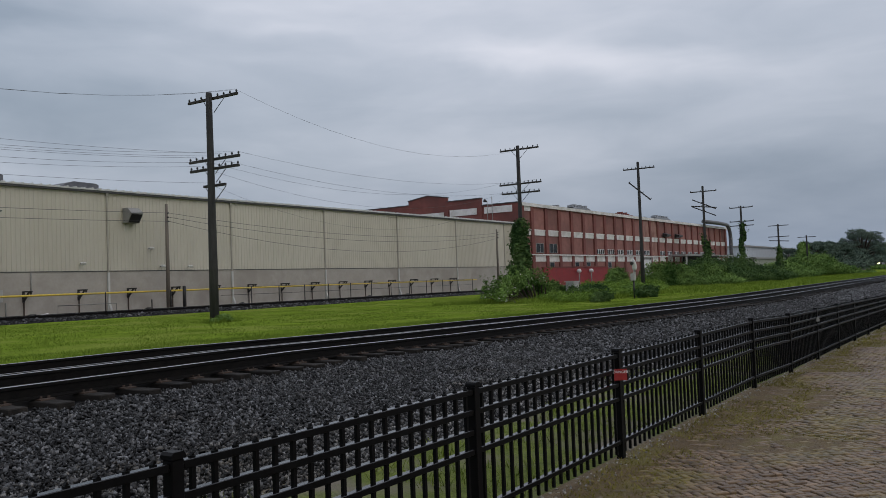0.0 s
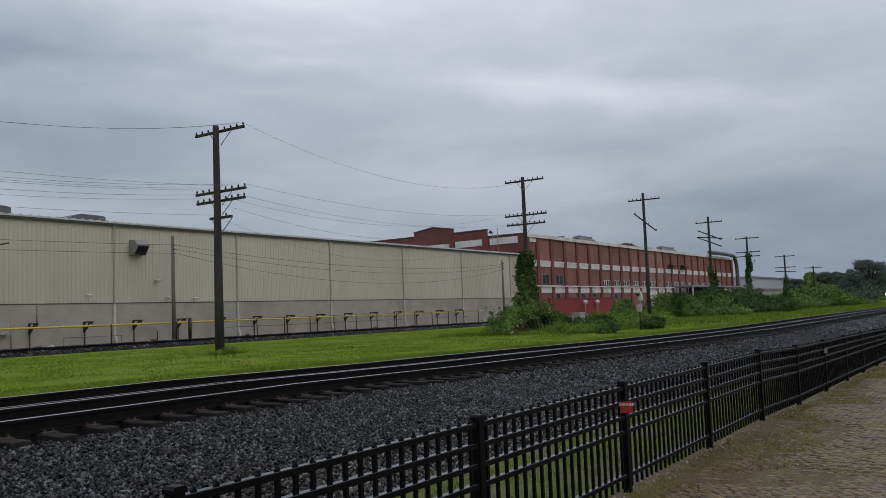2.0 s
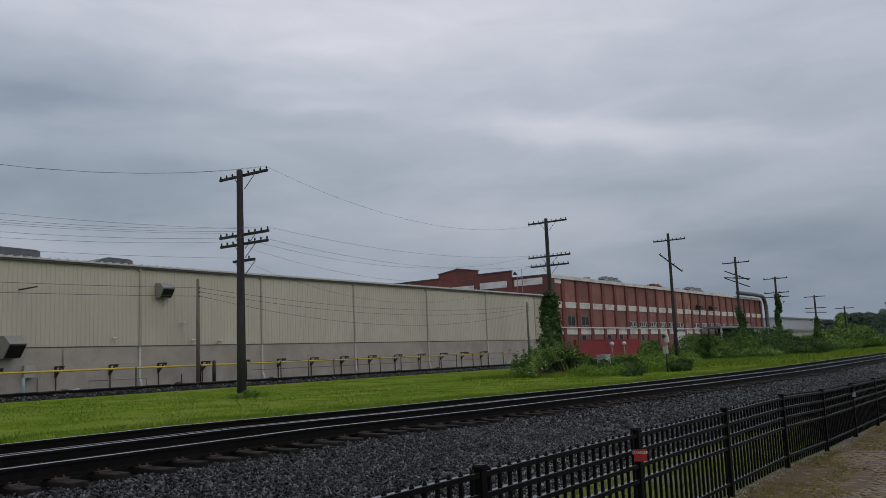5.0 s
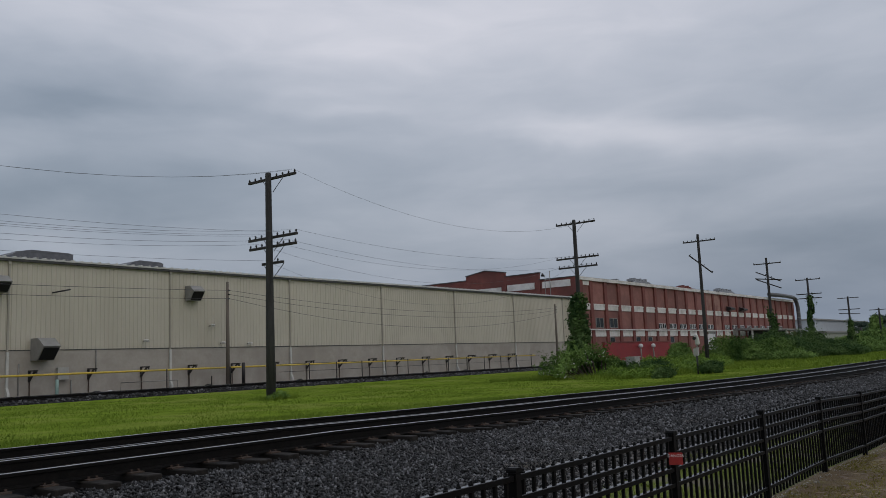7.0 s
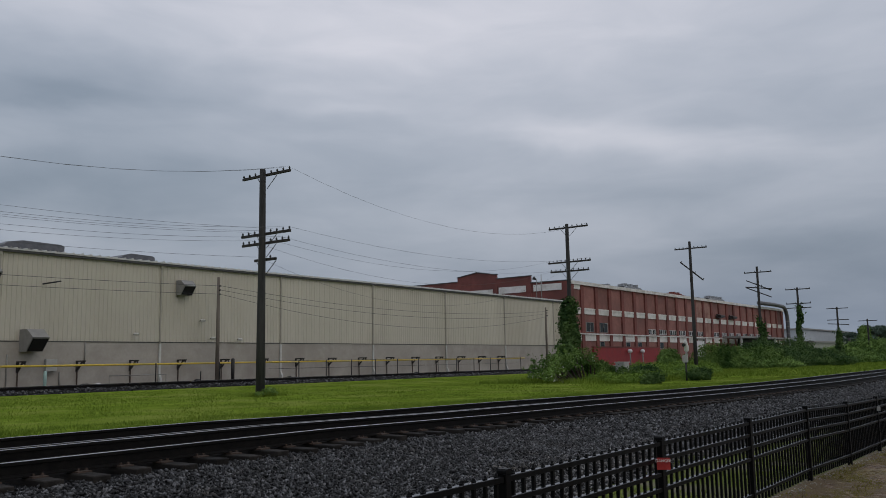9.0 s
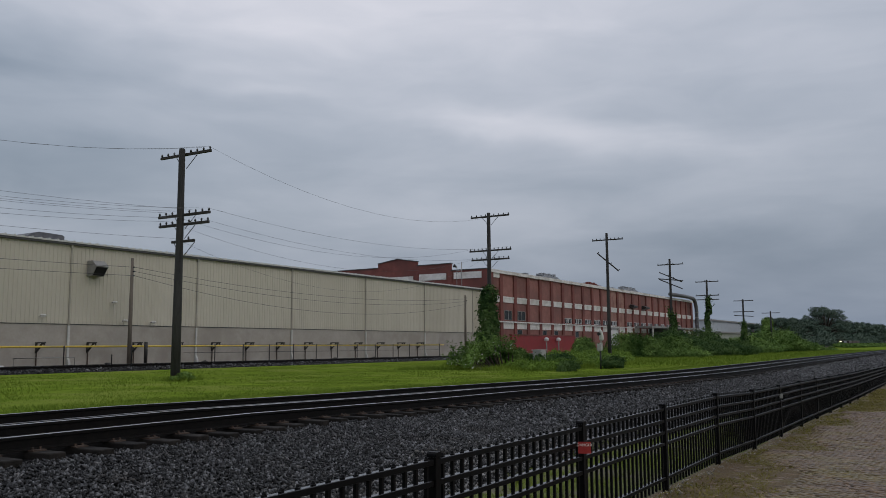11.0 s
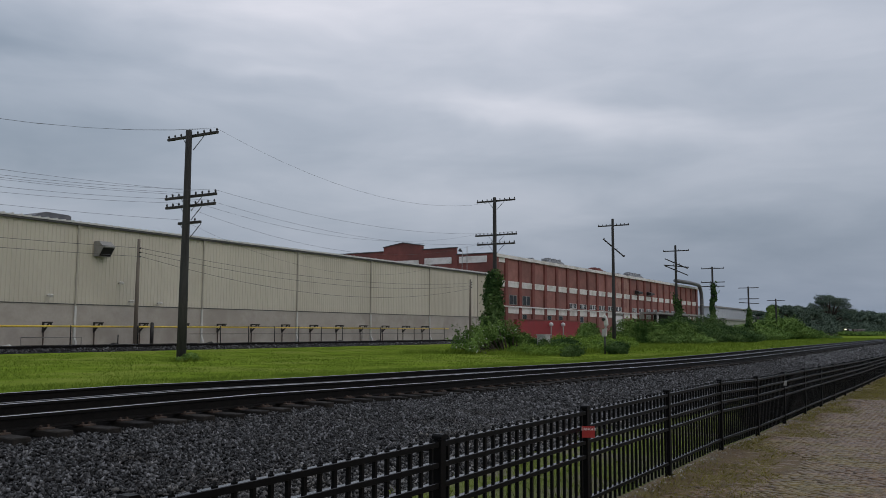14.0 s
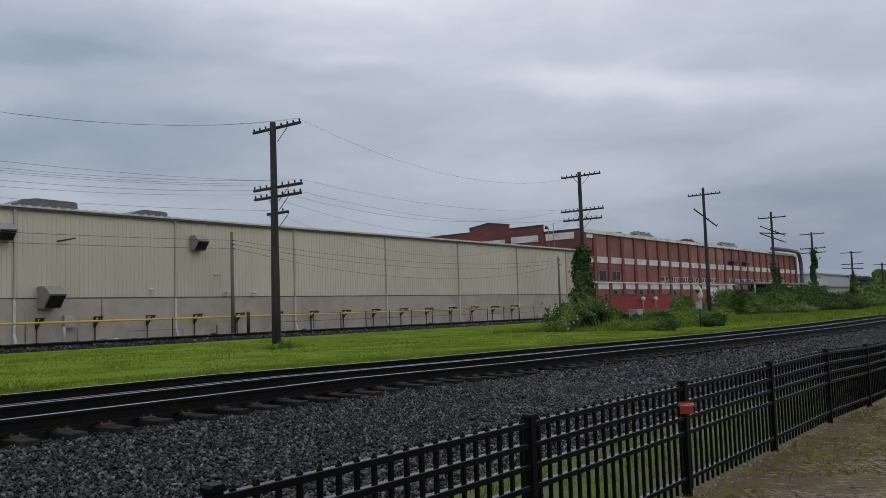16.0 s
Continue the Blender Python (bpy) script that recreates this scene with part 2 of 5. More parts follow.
M = dict(
    paving_bed=mat("paving_bed", (0.08, 0.052, 0.024), (0.205, 0.14, 0.066), 9, 0.65, 1.0, spec=0.3, stain=(0.165, 0.135, 0.04), stain_scale=2.4, bump_dist=0.05, fine=0.6, stain_lo=0.5),
    paver=mat("paver", (0.08, 0.05, 0.03), (0.24, 0.162, 0.098), 14, 0.45, 0.9, spec=0.3, objrand=0.35, stain=(0.165, 0.125, 0.045), stain_scale=1.1, stain_lo=0.48),
    paver_joined=mat("paver_joined", (0.08, 0.05, 0.03), (0.24, 0.162, 0.098), 14, 0.45, 0.9, spec=0.3, island=0.35, stain=(0.165, 0.125, 0.045), stain_scale=1.1, stain_lo=0.48),
    verge=mat("verge", (0.07, 0.095, 0.02), (0.17, 0.20, 0.05), 6, 0.95, 0.8, spec=0.1, stain=(0.17, 0.15, 0.115), stain_scale=1.1, bump_dist=0.03, fine=0.5),
    lawn=mat("lawn", (0.075, 0.13, 0.013), (0.20, 0.28, 0.034), 1.1, 1.0, 0.6, spec=0.0, stain=(0.205, 0.25, 0.05), stain_scale=0.28, bump_dist=0.04, fine=0.45, lo=0.3, hi=0.62),
    blade=mat("blade", (0.10, 0.16, 0.022), (0.215, 0.29, 0.045), 0.6, 0.9, 0, spec=0.03, island=0.13),
    tuft=mat("tuft", (0.13, 0.12, 0.024), (0.26, 0.235, 0.05), 0.9, 0.8, 0, spec=0.1, island=0.3),
    verge_blade=mat("verge_blade", (0.09, 0.13, 0.02), (0.25, 0.30, 0.06), 0.9, 0.8, 0, spec=0.1, island=0.35),
    # bed under the stones, near black: the shade of the gaps is painted in
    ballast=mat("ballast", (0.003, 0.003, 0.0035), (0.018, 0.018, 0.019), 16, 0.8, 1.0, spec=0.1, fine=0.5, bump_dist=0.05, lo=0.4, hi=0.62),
    stone=mat("stone", (0.024, 0.0245, 0.026), (0.155, 0.157, 0.162), 7, 0.5, 0.3, spec=0.35, stain=(0.055, 0.05, 0.046), stain_scale=0.9, stain_lo=0.54, island=0.97, fine=0.4, skew=3.0),
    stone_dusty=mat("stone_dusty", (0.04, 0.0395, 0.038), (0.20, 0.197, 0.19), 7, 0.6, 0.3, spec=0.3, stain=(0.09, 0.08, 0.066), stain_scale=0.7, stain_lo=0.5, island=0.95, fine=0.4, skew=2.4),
    pale_stone=mat("pale_stone", (0.20, 0.18, 0.15), (0.38, 0.36, 0.32), 9, 0.6, 0.2, island=0.4),
    far_yard=mat("far_yard", (0.13, 0.125, 0.115), (0.22, 0.215, 0.20), 2, 0.9, 0.4),
    rail_steel=mat("rail_steel", (0.004, 0.0038, 0.0036), (0.011, 0.0095, 0.0085), 12, 0.65, 0.3, spec=0.12),
    rail_head=mat("rail_head", (0.35, 0.35, 0.36), (0.55, 0.55, 0.56), 4, 0.24, 0.0, metal=1.0, stretch=(0.1, 1, 1)),
    tie_wood=mat("tie_wood", (0.008, 0.007, 0.0062), (0.034, 0.03, 0.026), 9, 0.8, 0.6, spec=0.18, objrand=0.35, stretch=(1, 0.15, 1)),
    plate_rust=mat("plate_rust", (0.04, 0.028, 0.02), (0.085, 0.055, 0.04), 14, 0.7, 0.3),
    fence_paint=mat("fence_paint", (0.002, 0.002, 0.002), (0.004, 0.004, 0.0045), 20, 0.45, 0.05, spec=0.12),
    fence_wet=mat("fence_wet", (0.003, 0.003, 0.003), (0.005, 0.005, 0.0055), 20, 0.2, 0.0, spec=0.7),
    tan_metal=mat("tan_metal", (0.54, 0.505, 0.415), (0.605, 0.567, 0.473), 0.5, 0.55, 0.0, stain=(0.515, 0.48, 0.392), stain_scale=0.25, stretch=(1, 1, 0.35)),
    grey_block=mat("grey_block", (0.355, 0.328, 0.286), (0.435, 0.405, 0.358), 0.8, 0.85, 0.15, stain=(0.33, 0.302, 0.262), stain_scale=0.5),
    joint_tan=mat("joint_tan", (0.35, 0.33, 0.275), (0.41, 0.385, 0.325), 2, 0.6, 0.0),
    trim_light=mat("trim_light", (0.50, 0.50, 0.47), (0.60, 0.60, 0.57), 3, 0.5, 0.0),
    trim_dark=mat("trim_dark", (0.045, 0.045, 0.045), (0.075, 0.075, 0.07), 3, 0.5, 0.0),
    galvanised=mat("galvanised", (0.22, 0.23, 0.24), (0.34, 0.35, 0.36), 5, 0.45, 0.1, metal=0.3),
    unit_grey=mat("unit_grey", (0.10, 0.105, 0.115), (0.16, 0.165, 0.175), 3, 0.5, 0.05, metal=0.2),
    hood_grey=mat("hood_grey", (0.24, 0.235, 0.22), (0.31, 0.305, 0.285), 3, 0.5, 0.05, metal=0.1),
    # near-black paint for the shade within hoods and the dock bay
    inside_shade=mat("inside_shade", (0.008, 0.008, 0.009), (0.016, 0.016, 0.016), 4, 0.8, 0.0),
    # brick_red and brick_infill are raised a little, painting in the mist before the factory
    brick_red=mat("brick_red", (0.165, 0.052, 0.043), (0.25, 0.086, 0.07), 1.4, 0.85, 0.2, stain=(0.15, 0.056, 0.048), stain_scale=0.22, fine=0.4),
    brick_infill=mat("brick_infill", (0.22, 0.094, 0.08), (0.31, 0.142, 0.12), 1.1, 0.85, 0.2, objrand=0.16, stain=(0.20, 0.096, 0.084), stain_scale=0.25),
    brick_pale=mat("brick_pale", (0.28, 0.15, 0.12), (0.38, 0.22, 0.18), 1.1, 0.85, 0.2, stain=(0.24, 0.11, 0.09), stain_scale=0.5),
    red_paint=mat("red_paint", (0.22, 0.018, 0.02), (0.29, 0.03, 0.032), 1.2, 0.6, 0.1),
    white_band=mat("white_band", (0.66, 0.65, 0.62), (0.82, 0.81, 0.78), 1.5, 0.7, 0.1, stain=(0.56, 0.54, 0.5), stain_scale=0.6),
    roof_felt=mat("roof_felt", (0.20, 0.20, 0.21), (0.30, 0.30, 0.31), 0.6, 0.8, 0.1),
    window_glass=glass("window_glass", (0.012, 0.016, 0.014)),
    pole_wood=mat("pole_wood", (0.02, 0.0198, 0.0205), (0.055, 0.053, 0.053), 7, 0.85, 0.6, stretch=(1, 1, 0.08)),
    arm_wood=mat("arm_wood", (0.02, 0.018, 0.017), (0.05, 0.044, 0.04), 9, 0.85, 0.3),
    insulator=mat("insulator", (0.02, 0.024, 0.026), (0.05, 0.055, 0.06), 9, 0.25, 0.0),
    wire=mat("wire", (0.06, 0.06, 0.065), (0.09, 0.09, 0.1), 5, 0.6, 0.0),
    yellow=mat("yellow", (0.60, 0.43, 0.045), (0.72, 0.54, 0.08), 3, 0.45, 0.0, stain=(0.5, 0.4, 0.1), stain_scale=0.8),
    black_steel=mat("black_steel", (0.012, 0.012, 0.012), (0.03, 0.028, 0.026), 9, 0.5, 0.1),
    leaf=mat("leaf", (0.055, 0.11, 0.028), (0.19, 0.295, 0.08), 0.6, 0.8, 0, spec=0.05, island=0.2, lo=0.4, hi=0.6),
    leaf_dark=mat("leaf_dark", (0.032, 0.07, 0.025), (0.11, 0.175, 0.06), 0.6, 0.8, 0, spec=0.04, island=0.2, lo=0.4, hi=0.6),
    leaf_pale=mat("leaf_pale", (0.09, 0.16, 0.026), (0.22, 0.33, 0.065), 0.9, 0.8, 0, spec=0.05, island=0.22),
    # distant foliage: the haze of the distance is mixed into this greyed, low-contrast green
    leaf_haze=mat("leaf_haze", (0.07, 0.105, 0.084), (0.125, 0.165, 0.125), 0.12, 0.95, 0, spec=0.02, island=0.1),
    bark=mat("bark", (0.035, 0.028, 0.022), (0.08, 0.065, 0.05), 8, 0.9, 0.6, stretch=(1, 1, 0.2)),
    flower=mat("flower", (0.6, 0.6, 0.52), (0.75, 0.75, 0.68), 6, 0.8, 0),
    service_wood=mat("service_wood", (0.13, 0.11, 0.09), (0.21, 0.18, 0.15), 6, 0.85, 0.3, stretch=(1, 1, 0.1)),
    rail_dull=mat("rail_dull", (0.10, 0.10, 0.105), (0.17, 0.165, 0.165), 5, 0.4, 0.0, metal=0.7, stretch=(0.1, 1, 1)),
    marker_teal=mat("marker_teal", (0.33, 0.50, 0.46), (0.42, 0.60, 0.55), 5, 0.5, 0.0),
    cabinet_grey=mat("cabinet_grey", (0.36, 0.36, 0.34), (0.45, 0.45, 0.43), 3, 0.5, 0.05),
    white_metal=mat("white_metal", (0.62, 0.62, 0.61), (0.75, 0.75, 0.74), 2, 0.5, 0.0),
    pale_green=mat("pale_green", (0.30, 0.325, 0.27), (0.38, 0.40, 0.335), 1, 0.7, 0.05),
    far_white=mat("far_white", (0.42, 0.46, 0.50), (0.50, 0.54, 0.57), 0.5, 0.7, 0.0),
    sign_red=mat("sign_red", (0.30, 0.018, 0.016), (0.40, 0.03, 0.025), 8, 0.4, 0.0),
    sign_white=mat("sign_white", (0.75, 0.74, 0.72), (0.85, 0.84, 0.82), 8, 0.4, 0.0),
    loco_black=mat("loco_black", (0.012, 0.012, 0.014), (0.03, 0.03, 0.033), 3, 0.4, 0.0),
    wagon_rust=mat("wagon_rust", (0.055, 0.04, 0.036), (0.09, 0.065, 0.056), 1.5, 0.8, 0.1),
    lamp_on=glow("lamp_on", (1.0, 0.74, 0.42), 14.0),
    dock_lamp=glow("dock_lamp", (1.0, 0.9, 0.7), 6.0),
)


# ---- building helpers ----
def box(bm, x0, x1, y0, y1, z0, z1):
    v = [bm.verts.new((x, y, z)) for z in (z0, z1) for y in (y0, y1) for x in (x0, x1)]
    for f in ((0, 2, 3, 1), (4, 5, 7, 6), (0, 1, 5, 4), (2, 6, 7, 3), (0, 4, 6, 2), (1, 3, 7, 5)):
        bm.faces.new([v[i] for i in f])


def prism(bm, outline, axis, a, b):
    """Extrudes an outline of two coordinates along an axis from a to b."""
    put = {"x": lambda p, s: (s, p[0], p[1]), "y": lambda p, s: (p[0], s, p[1]), "z": lambda p, s: (p[0], p[1], s)}[axis]
    lo = [bm.verts.new(put(p, a)) for p in outline]
    hi = [bm.verts.new(put(p, b)) for p in outline]
    n = len(outline)
    bm.faces.new(lo[::-1])
    bm.faces.new(hi)
    for i in range(n):
        bm.faces.new((lo[i], lo[(i + 1) % n], hi[(i + 1) % n], hi[i]))


def rod(bm, points, radii, sides=6, caps=True):
    """A round tube through points."""
    if isinstance(radii, (int, float)):
        radii = [radii] * len(points)
    pts = [Vector(p) for p in points]
    rings = []
    for i, p in enumerate(pts):
        d = (pts[min(i + 1, len(pts) - 1)] - pts[max(i - 1, 0)]).normalized()
        a = d.cross(Vector((0, 0, 1)) if abs(d.z) < 0.9 else Vector((1, 0, 0))).normalized()
        b = d.cross(a)
        rings.append([bm.verts.new(p + radii[i] * (math.cos(t) * a + math.sin(t) * b)) for t in [2 * math.pi * j / sides for j in range(sides)]])
    for r0, r1 in zip(rings, rings[1:]):
        for j in range(sides):
            bm.faces.new((r0[j], r0[(j + 1) % sides], r1[(j + 1) % sides], r1[j])).smooth = True
    if caps:
        bm.faces.new(rings[0][::-1])
        bm.faces.new(rings[-1])


def to_mesh(name, bm, material):
    bmesh.ops.recalc_face_normals(bm, faces=bm.faces)
    me = bpy.data.meshes.new(name)
    bm.to_mesh(me)
    bm.free()
    me.materials.append(material)
    return me


def place(name, me, parent=None, at=(0, 0, 0), label="", rz=0.0, kind=""):
    ob = new(name, me)
    ob.parent = parent
    ob.location = at
    ob.rotation_euler[2] = rz
    return tagged(ob, label=label, kind=kind)


def part(name, bm, material, parent, label="", kind=""):
    return place(name, to_mesh(name, bm, material), parent, label=label, kind=kind)


def boxes(name, material, parent, *sizes, label="", kind=""):
    bm = bmesh.new()
    for s in sizes:
        box(bm, *s)
    return part(name, bm, material, parent, label, kind)


def thing(name, label, category, at=(0, 0, 0), group="", kind=""):
    ob = new(name)
    ob.location = at
    return tagged(ob, label, category, group, kind)


def soup(name, verts, k, material, parent=None, at=(0, 0, 0), label="", kind=""):
    """One mesh out of loose k-cornered faces, given as an array of n x k x 3."""
    v = np.asarray(verts, dtype=np.float32).reshape(-1, 3)
    n = len(v) // k
    me = bpy.data.meshes.new(name)
    me.vertices.add(n * k)
    me.vertices.foreach_set("co", v.ravel())
    me.loops.add(n * k)
    me.loops.foreach_set("vertex_index", np.arange(n * k, dtype=np.int32))
    me.polygons.add(n)
    me.polygons.foreach_set("loop_start", np.arange(0, n * k, k, dtype=np.int32))
    me.polygons.foreach_set("loop_total", np.full(n, k, dtype=np.int32))
    me.update()
    me.materials.append(material)
    return place(name, me, parent, at, label, kind=kind)


def clones(name, base, faces, m, material, parent=None, label="", kind=""):
    """One mesh of many transformed copies: base is v x 3, faces f x k, m an array n x v x 3 of placed corners."""
    n, v = m.shape[:2]
    f = np.asarray(faces, dtype=np.int32)
    k = f.shape[1]
    idx = (f[None] + (np.arange(n, dtype=np.int32) * v)[:, None, None]).ravel()
    me = bpy.data.meshes.new(name)
    me.vertices.add(n * v)
    me.vertices.foreach_set("co", m.astype(np.float32).ravel())
    me.loops.add(len(idx))
    me.loops.foreach_set("vertex_index", idx)
    me.polygons.add(n * len(f))
    me.polygons.foreach_set("loop_start", np.arange(0, len(idx), k, dtype=np.int32))
    me.polygons.foreach_set("loop_total", np.full(n * len(f), k, dtype=np.int32))
    me.update()
    me.materials.append(material)
    return place(name, me, parent, label=label, kind=kind)


# ---- lie of the land ----
SLOPE = ((-2000, 0), (12, 0), (14.5, -0.07), (20, -0.12), (30, -0.24), (46, -0.35), (83, -0.33), (150, -0.35), (400, -0.5), (4000, -0.8))
CROSS = ((-4000, 0), (2.78, 0), (3.0, -0.03), (4.6, -0.02), (5.3, 0.03), (8.4, 0.21), (8.95, 0.262), (9.35, 0.285), (11.8, 0.28), (12.5, 0.30), (12.9, 0.36),
         (13.3, 0.47), (27, 0.40), (37, 0.26), (41, 0.18), (42.6, 0.30), (43.4, 0.36), (47.6, 0.36), (48.4, 0.36), (51, 0.42), (56, 0.55), (4000, 0.55))
RAIL_TOP, RAIL_NEAR, GAUGE = 0.56, 9.62, 1.505
FAR_RAIL, FAR_TOP = 44.75, 0.57
WALL_Y, BAY, SEAM0 = 51.0, 11.19, 35.49
WALL_BASE, WALL_MID, EAVE = 0.42, 3.2, 8.72
FENCE_Y, PANEL, POST0 = 2.814, 2.416, 4.545


def drop(x, y):
    d = np.interp(x, *zip(*SLOPE))
    return d * np.interp(y, (14, 34, 42), (1.0, 0.85, 0.0))


def dip(x):
    return -2.1 * np.interp(x, (250, 410), (0.0, 1.0))


def land(x, y):
    return np.interp(y, *zip(*CROSS)) + drop(x, y) + dip(x) * np.interp(y, (41, 42.6, 48.4, 51), (0.0, 1.0, 1.0, 0.0))


def build_ground():
    xs = np.concatenate([[-2500, -600, -200, -80, -40], np.arange(-20, 100, 1.0), np.arange(100, 260, 8.0), [280, 340, 420, 600, 1000, 2000, 4000]])
    ys = np.concatenate([[-2500, -400, -80, -30, -12, -6, -2, 0, 1.5, 2.5, 2.78, 2.9, 3.0, 3.4, 4, 4.6, 4.9, 5.3, 6, 7, 8, 8.4, 8.95, 9.35, 10.4, 11.8, 12.5, 12.9, 13.3],
                         np.arange(14, 41, 1.5), [41, 41.8, 42.6, 43.4, 45.5, 47.6, 48.4, 49.5, 51, 56, 80, 200, 800, 4000]])
    X, Y = np.meshgrid(xs, ys, indexing="ij")
    Z = land(X, Y)
    rough = np.array([[noise.noise((x * 0.7, y * 0.9, 3.1)) for y in ys] for x in xs])
    Z += rough * np.where((Y > 3) & (Y < 8.4), 0.035, np.where((Y > 13.5) & (Y < 41), 0.06, 0.0)) * (np.abs(X) < 200)
    ny = len(ys)
    faces, slots = [], []
    for i in range(len(xs) - 1):
        for j in range(ny - 1):
            a = i * ny + j
            faces.append((a, a + ny, a + ny + 1, a + 1))
            y = (ys[j] + ys[j + 1]) / 2
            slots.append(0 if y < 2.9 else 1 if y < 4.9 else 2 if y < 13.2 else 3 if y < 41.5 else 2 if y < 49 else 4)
    me = bpy.data.meshes.new("ground")
    me.from_pydata(np.stack([X, Y, Z], -1).reshape(-1, 3).tolist(), [], faces)
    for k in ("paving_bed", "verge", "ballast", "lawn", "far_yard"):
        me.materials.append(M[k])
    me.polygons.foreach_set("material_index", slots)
    me.update()
    tagged(new("ground", me), "wet ground of paving, gravel ballast and mown grass", "ground", kind="structure")


build_ground()


# ---- railway tracks ----
RAIL_XS = [-60, -20] + list(range(-10, 60, 5)) + [60, 75, 83, 100, 150, 250, 330, 410, 500, 800]


def rail_mesh(name, y, top, sloped):
    """Foot, web and head of one rail, and the polished running surface as a second material."""
    prof = [(-0.075, -0.18), (0.075, -0.18), (0.075, -0.165), (0.012, -0.145), (0.012, -0.05), (0.036, -0.04), (0.036, -0.004), (0.028, 0.0), (-0.028, 0.0), (-0.036, -0.004), (-0.036, -0.04), (-0.012, -0.05), (-0.012, -0.145), (-0.075, -0.165)]
    bm = bmesh.new()
    rings = []
    for x in RAIL_XS:
        z = top + (drop(x, y) if sloped else dip(x))
        rings.append([bm.verts.new((x, y + p, z + q)) for p, q in prof])
    n = len(prof)
    for a, b in zip(rings, rings[1:]):
        for j in range(n):
            f = bm.faces.new((a[j], a[(j + 1) % n], b[(j + 1) % n], b[j]))
            f.material_index = 1 if j in (6, 7, 8) else 0
    bm.faces.new(rings[0])
    bm.faces.new(rings[-1])
    me = to_mesh(name, bm, M["rail_steel"])
    me.materials.append(M["rail_head"])
    return me


def tie_mesh():
    bm = bmesh.new()
    box(bm, -0.11, 0.11, -1.3, 1.3, -0.17, 0.0)
    bmesh.ops.bevel(bm, geom=bm.edges[:], offset=0.012, segments=1, affect="EDGES")
    return to_mesh("tie", bm, M["tie_wood"])


def build_tracks():
    mid = RAIL_NEAR + GAUGE / 2
    main = thing("railway_track", "main track of dark steel rails on weathered timber ties", "track")
    for y in (RAIL_NEAR, RAIL_NEAR + GAUGE):
        place("rail", rail_mesh("rail", y, RAIL_TOP, True), main, label="dark steel rail with a polished top")
    tm = tie_mesh()
    rnd = random.Random(4)
    x, count, far = -4.0, 0, []
    bm = bmesh.new()
    while x < 260:
        y, z = mid + rnd.uniform(-0.07, 0.07), RAIL_TOP - 0.19 + drop(x, mid) + rnd.uniform(-0.015, 0.005)
        if x < 80:
            place("tie", tm, main, (x, y, z), rz=rnd.uniform(-0.03, 0.03))
        else:
            box(bm, x - 0.11, x + 0.11, y - 1.3, y + 1.3, z - 0.17, z)
        if x < 40:
            for r in (RAIL_NEAR, RAIL_NEAR + GAUGE):
                far.append((x, r, z))
        x += 0.545 + rnd.uniform(-0.03, 0.03)
    part("ties_in_the_distance", bm, M["tie_wood"], main, kind="stuff")
    bm = bmesh.new()
    for x, r, z in far:
        box(bm, x - 0.09, x + 0.09, r - 0.17, r + 0.17, z, z + 0.018)
        for dx, dy in ((-0.05, -0.1), (0.05, 0.1), (-0.05, 0.1), (0.05, -0.1)):
            box(bm, x + dx - 0.012, x + dx + 0.012, r + dy - 0.012, r + dy + 0.012, z + 0.018, z + 0.045)
    part("tie_plate_hardware", bm, M["plate_rust"], main, "rusty tie plates and spikes", "stuff")

    spare = thing("spare_rail", "dull rusty spare rail laid along the track inside the far rail", "track")
    lying = rail_mesh("rail", RAIL_NEAR + GAUGE + 0.34, RAIL_TOP - 0.012, True)
    lying.materials[1] = M["rail_dull"]
    place("rail", lying, spare)

    siding = thing("siding_rail", "old dark siding rail half buried at the edge of the grass", "track")
    place("rail", rail_mesh("rail", 13.02, RAIL_TOP, True), siding)
    bm = bmesh.new()
    for i in range(180):
        x = -5 + i * 0.6
        z = RAIL_TOP - 0.185 + drop(x, 13)
        box(bm, x - 0.1, x + 0.1, 12.65, 13.3, z - 0.15, z)
    part("tie_ends", bm, M["tie_wood"], siding, kind="stuff")

    far_t = thing("railway_track", "second track of dark rails on low ballast beside the warehouse", "track")
    for y in (FAR_RAIL, FAR_RAIL + GAUGE):
        place("rail", rail_mesh("rail", y, FAR_TOP, False), far_t)
    bm = bmesh.new()
    for i in range(420):
        x = -20 + i * 0.55
        box(bm, x - 0.11, x + 0.11, FAR_RAIL - 0.55, FAR_RAIL + 2.05, FAR_TOP - 0.36, FAR_TOP - 0.185)
    part("ties_in_a_row", bm, M["tie_wood"], far_t, kind="stuff")


build_tracks()


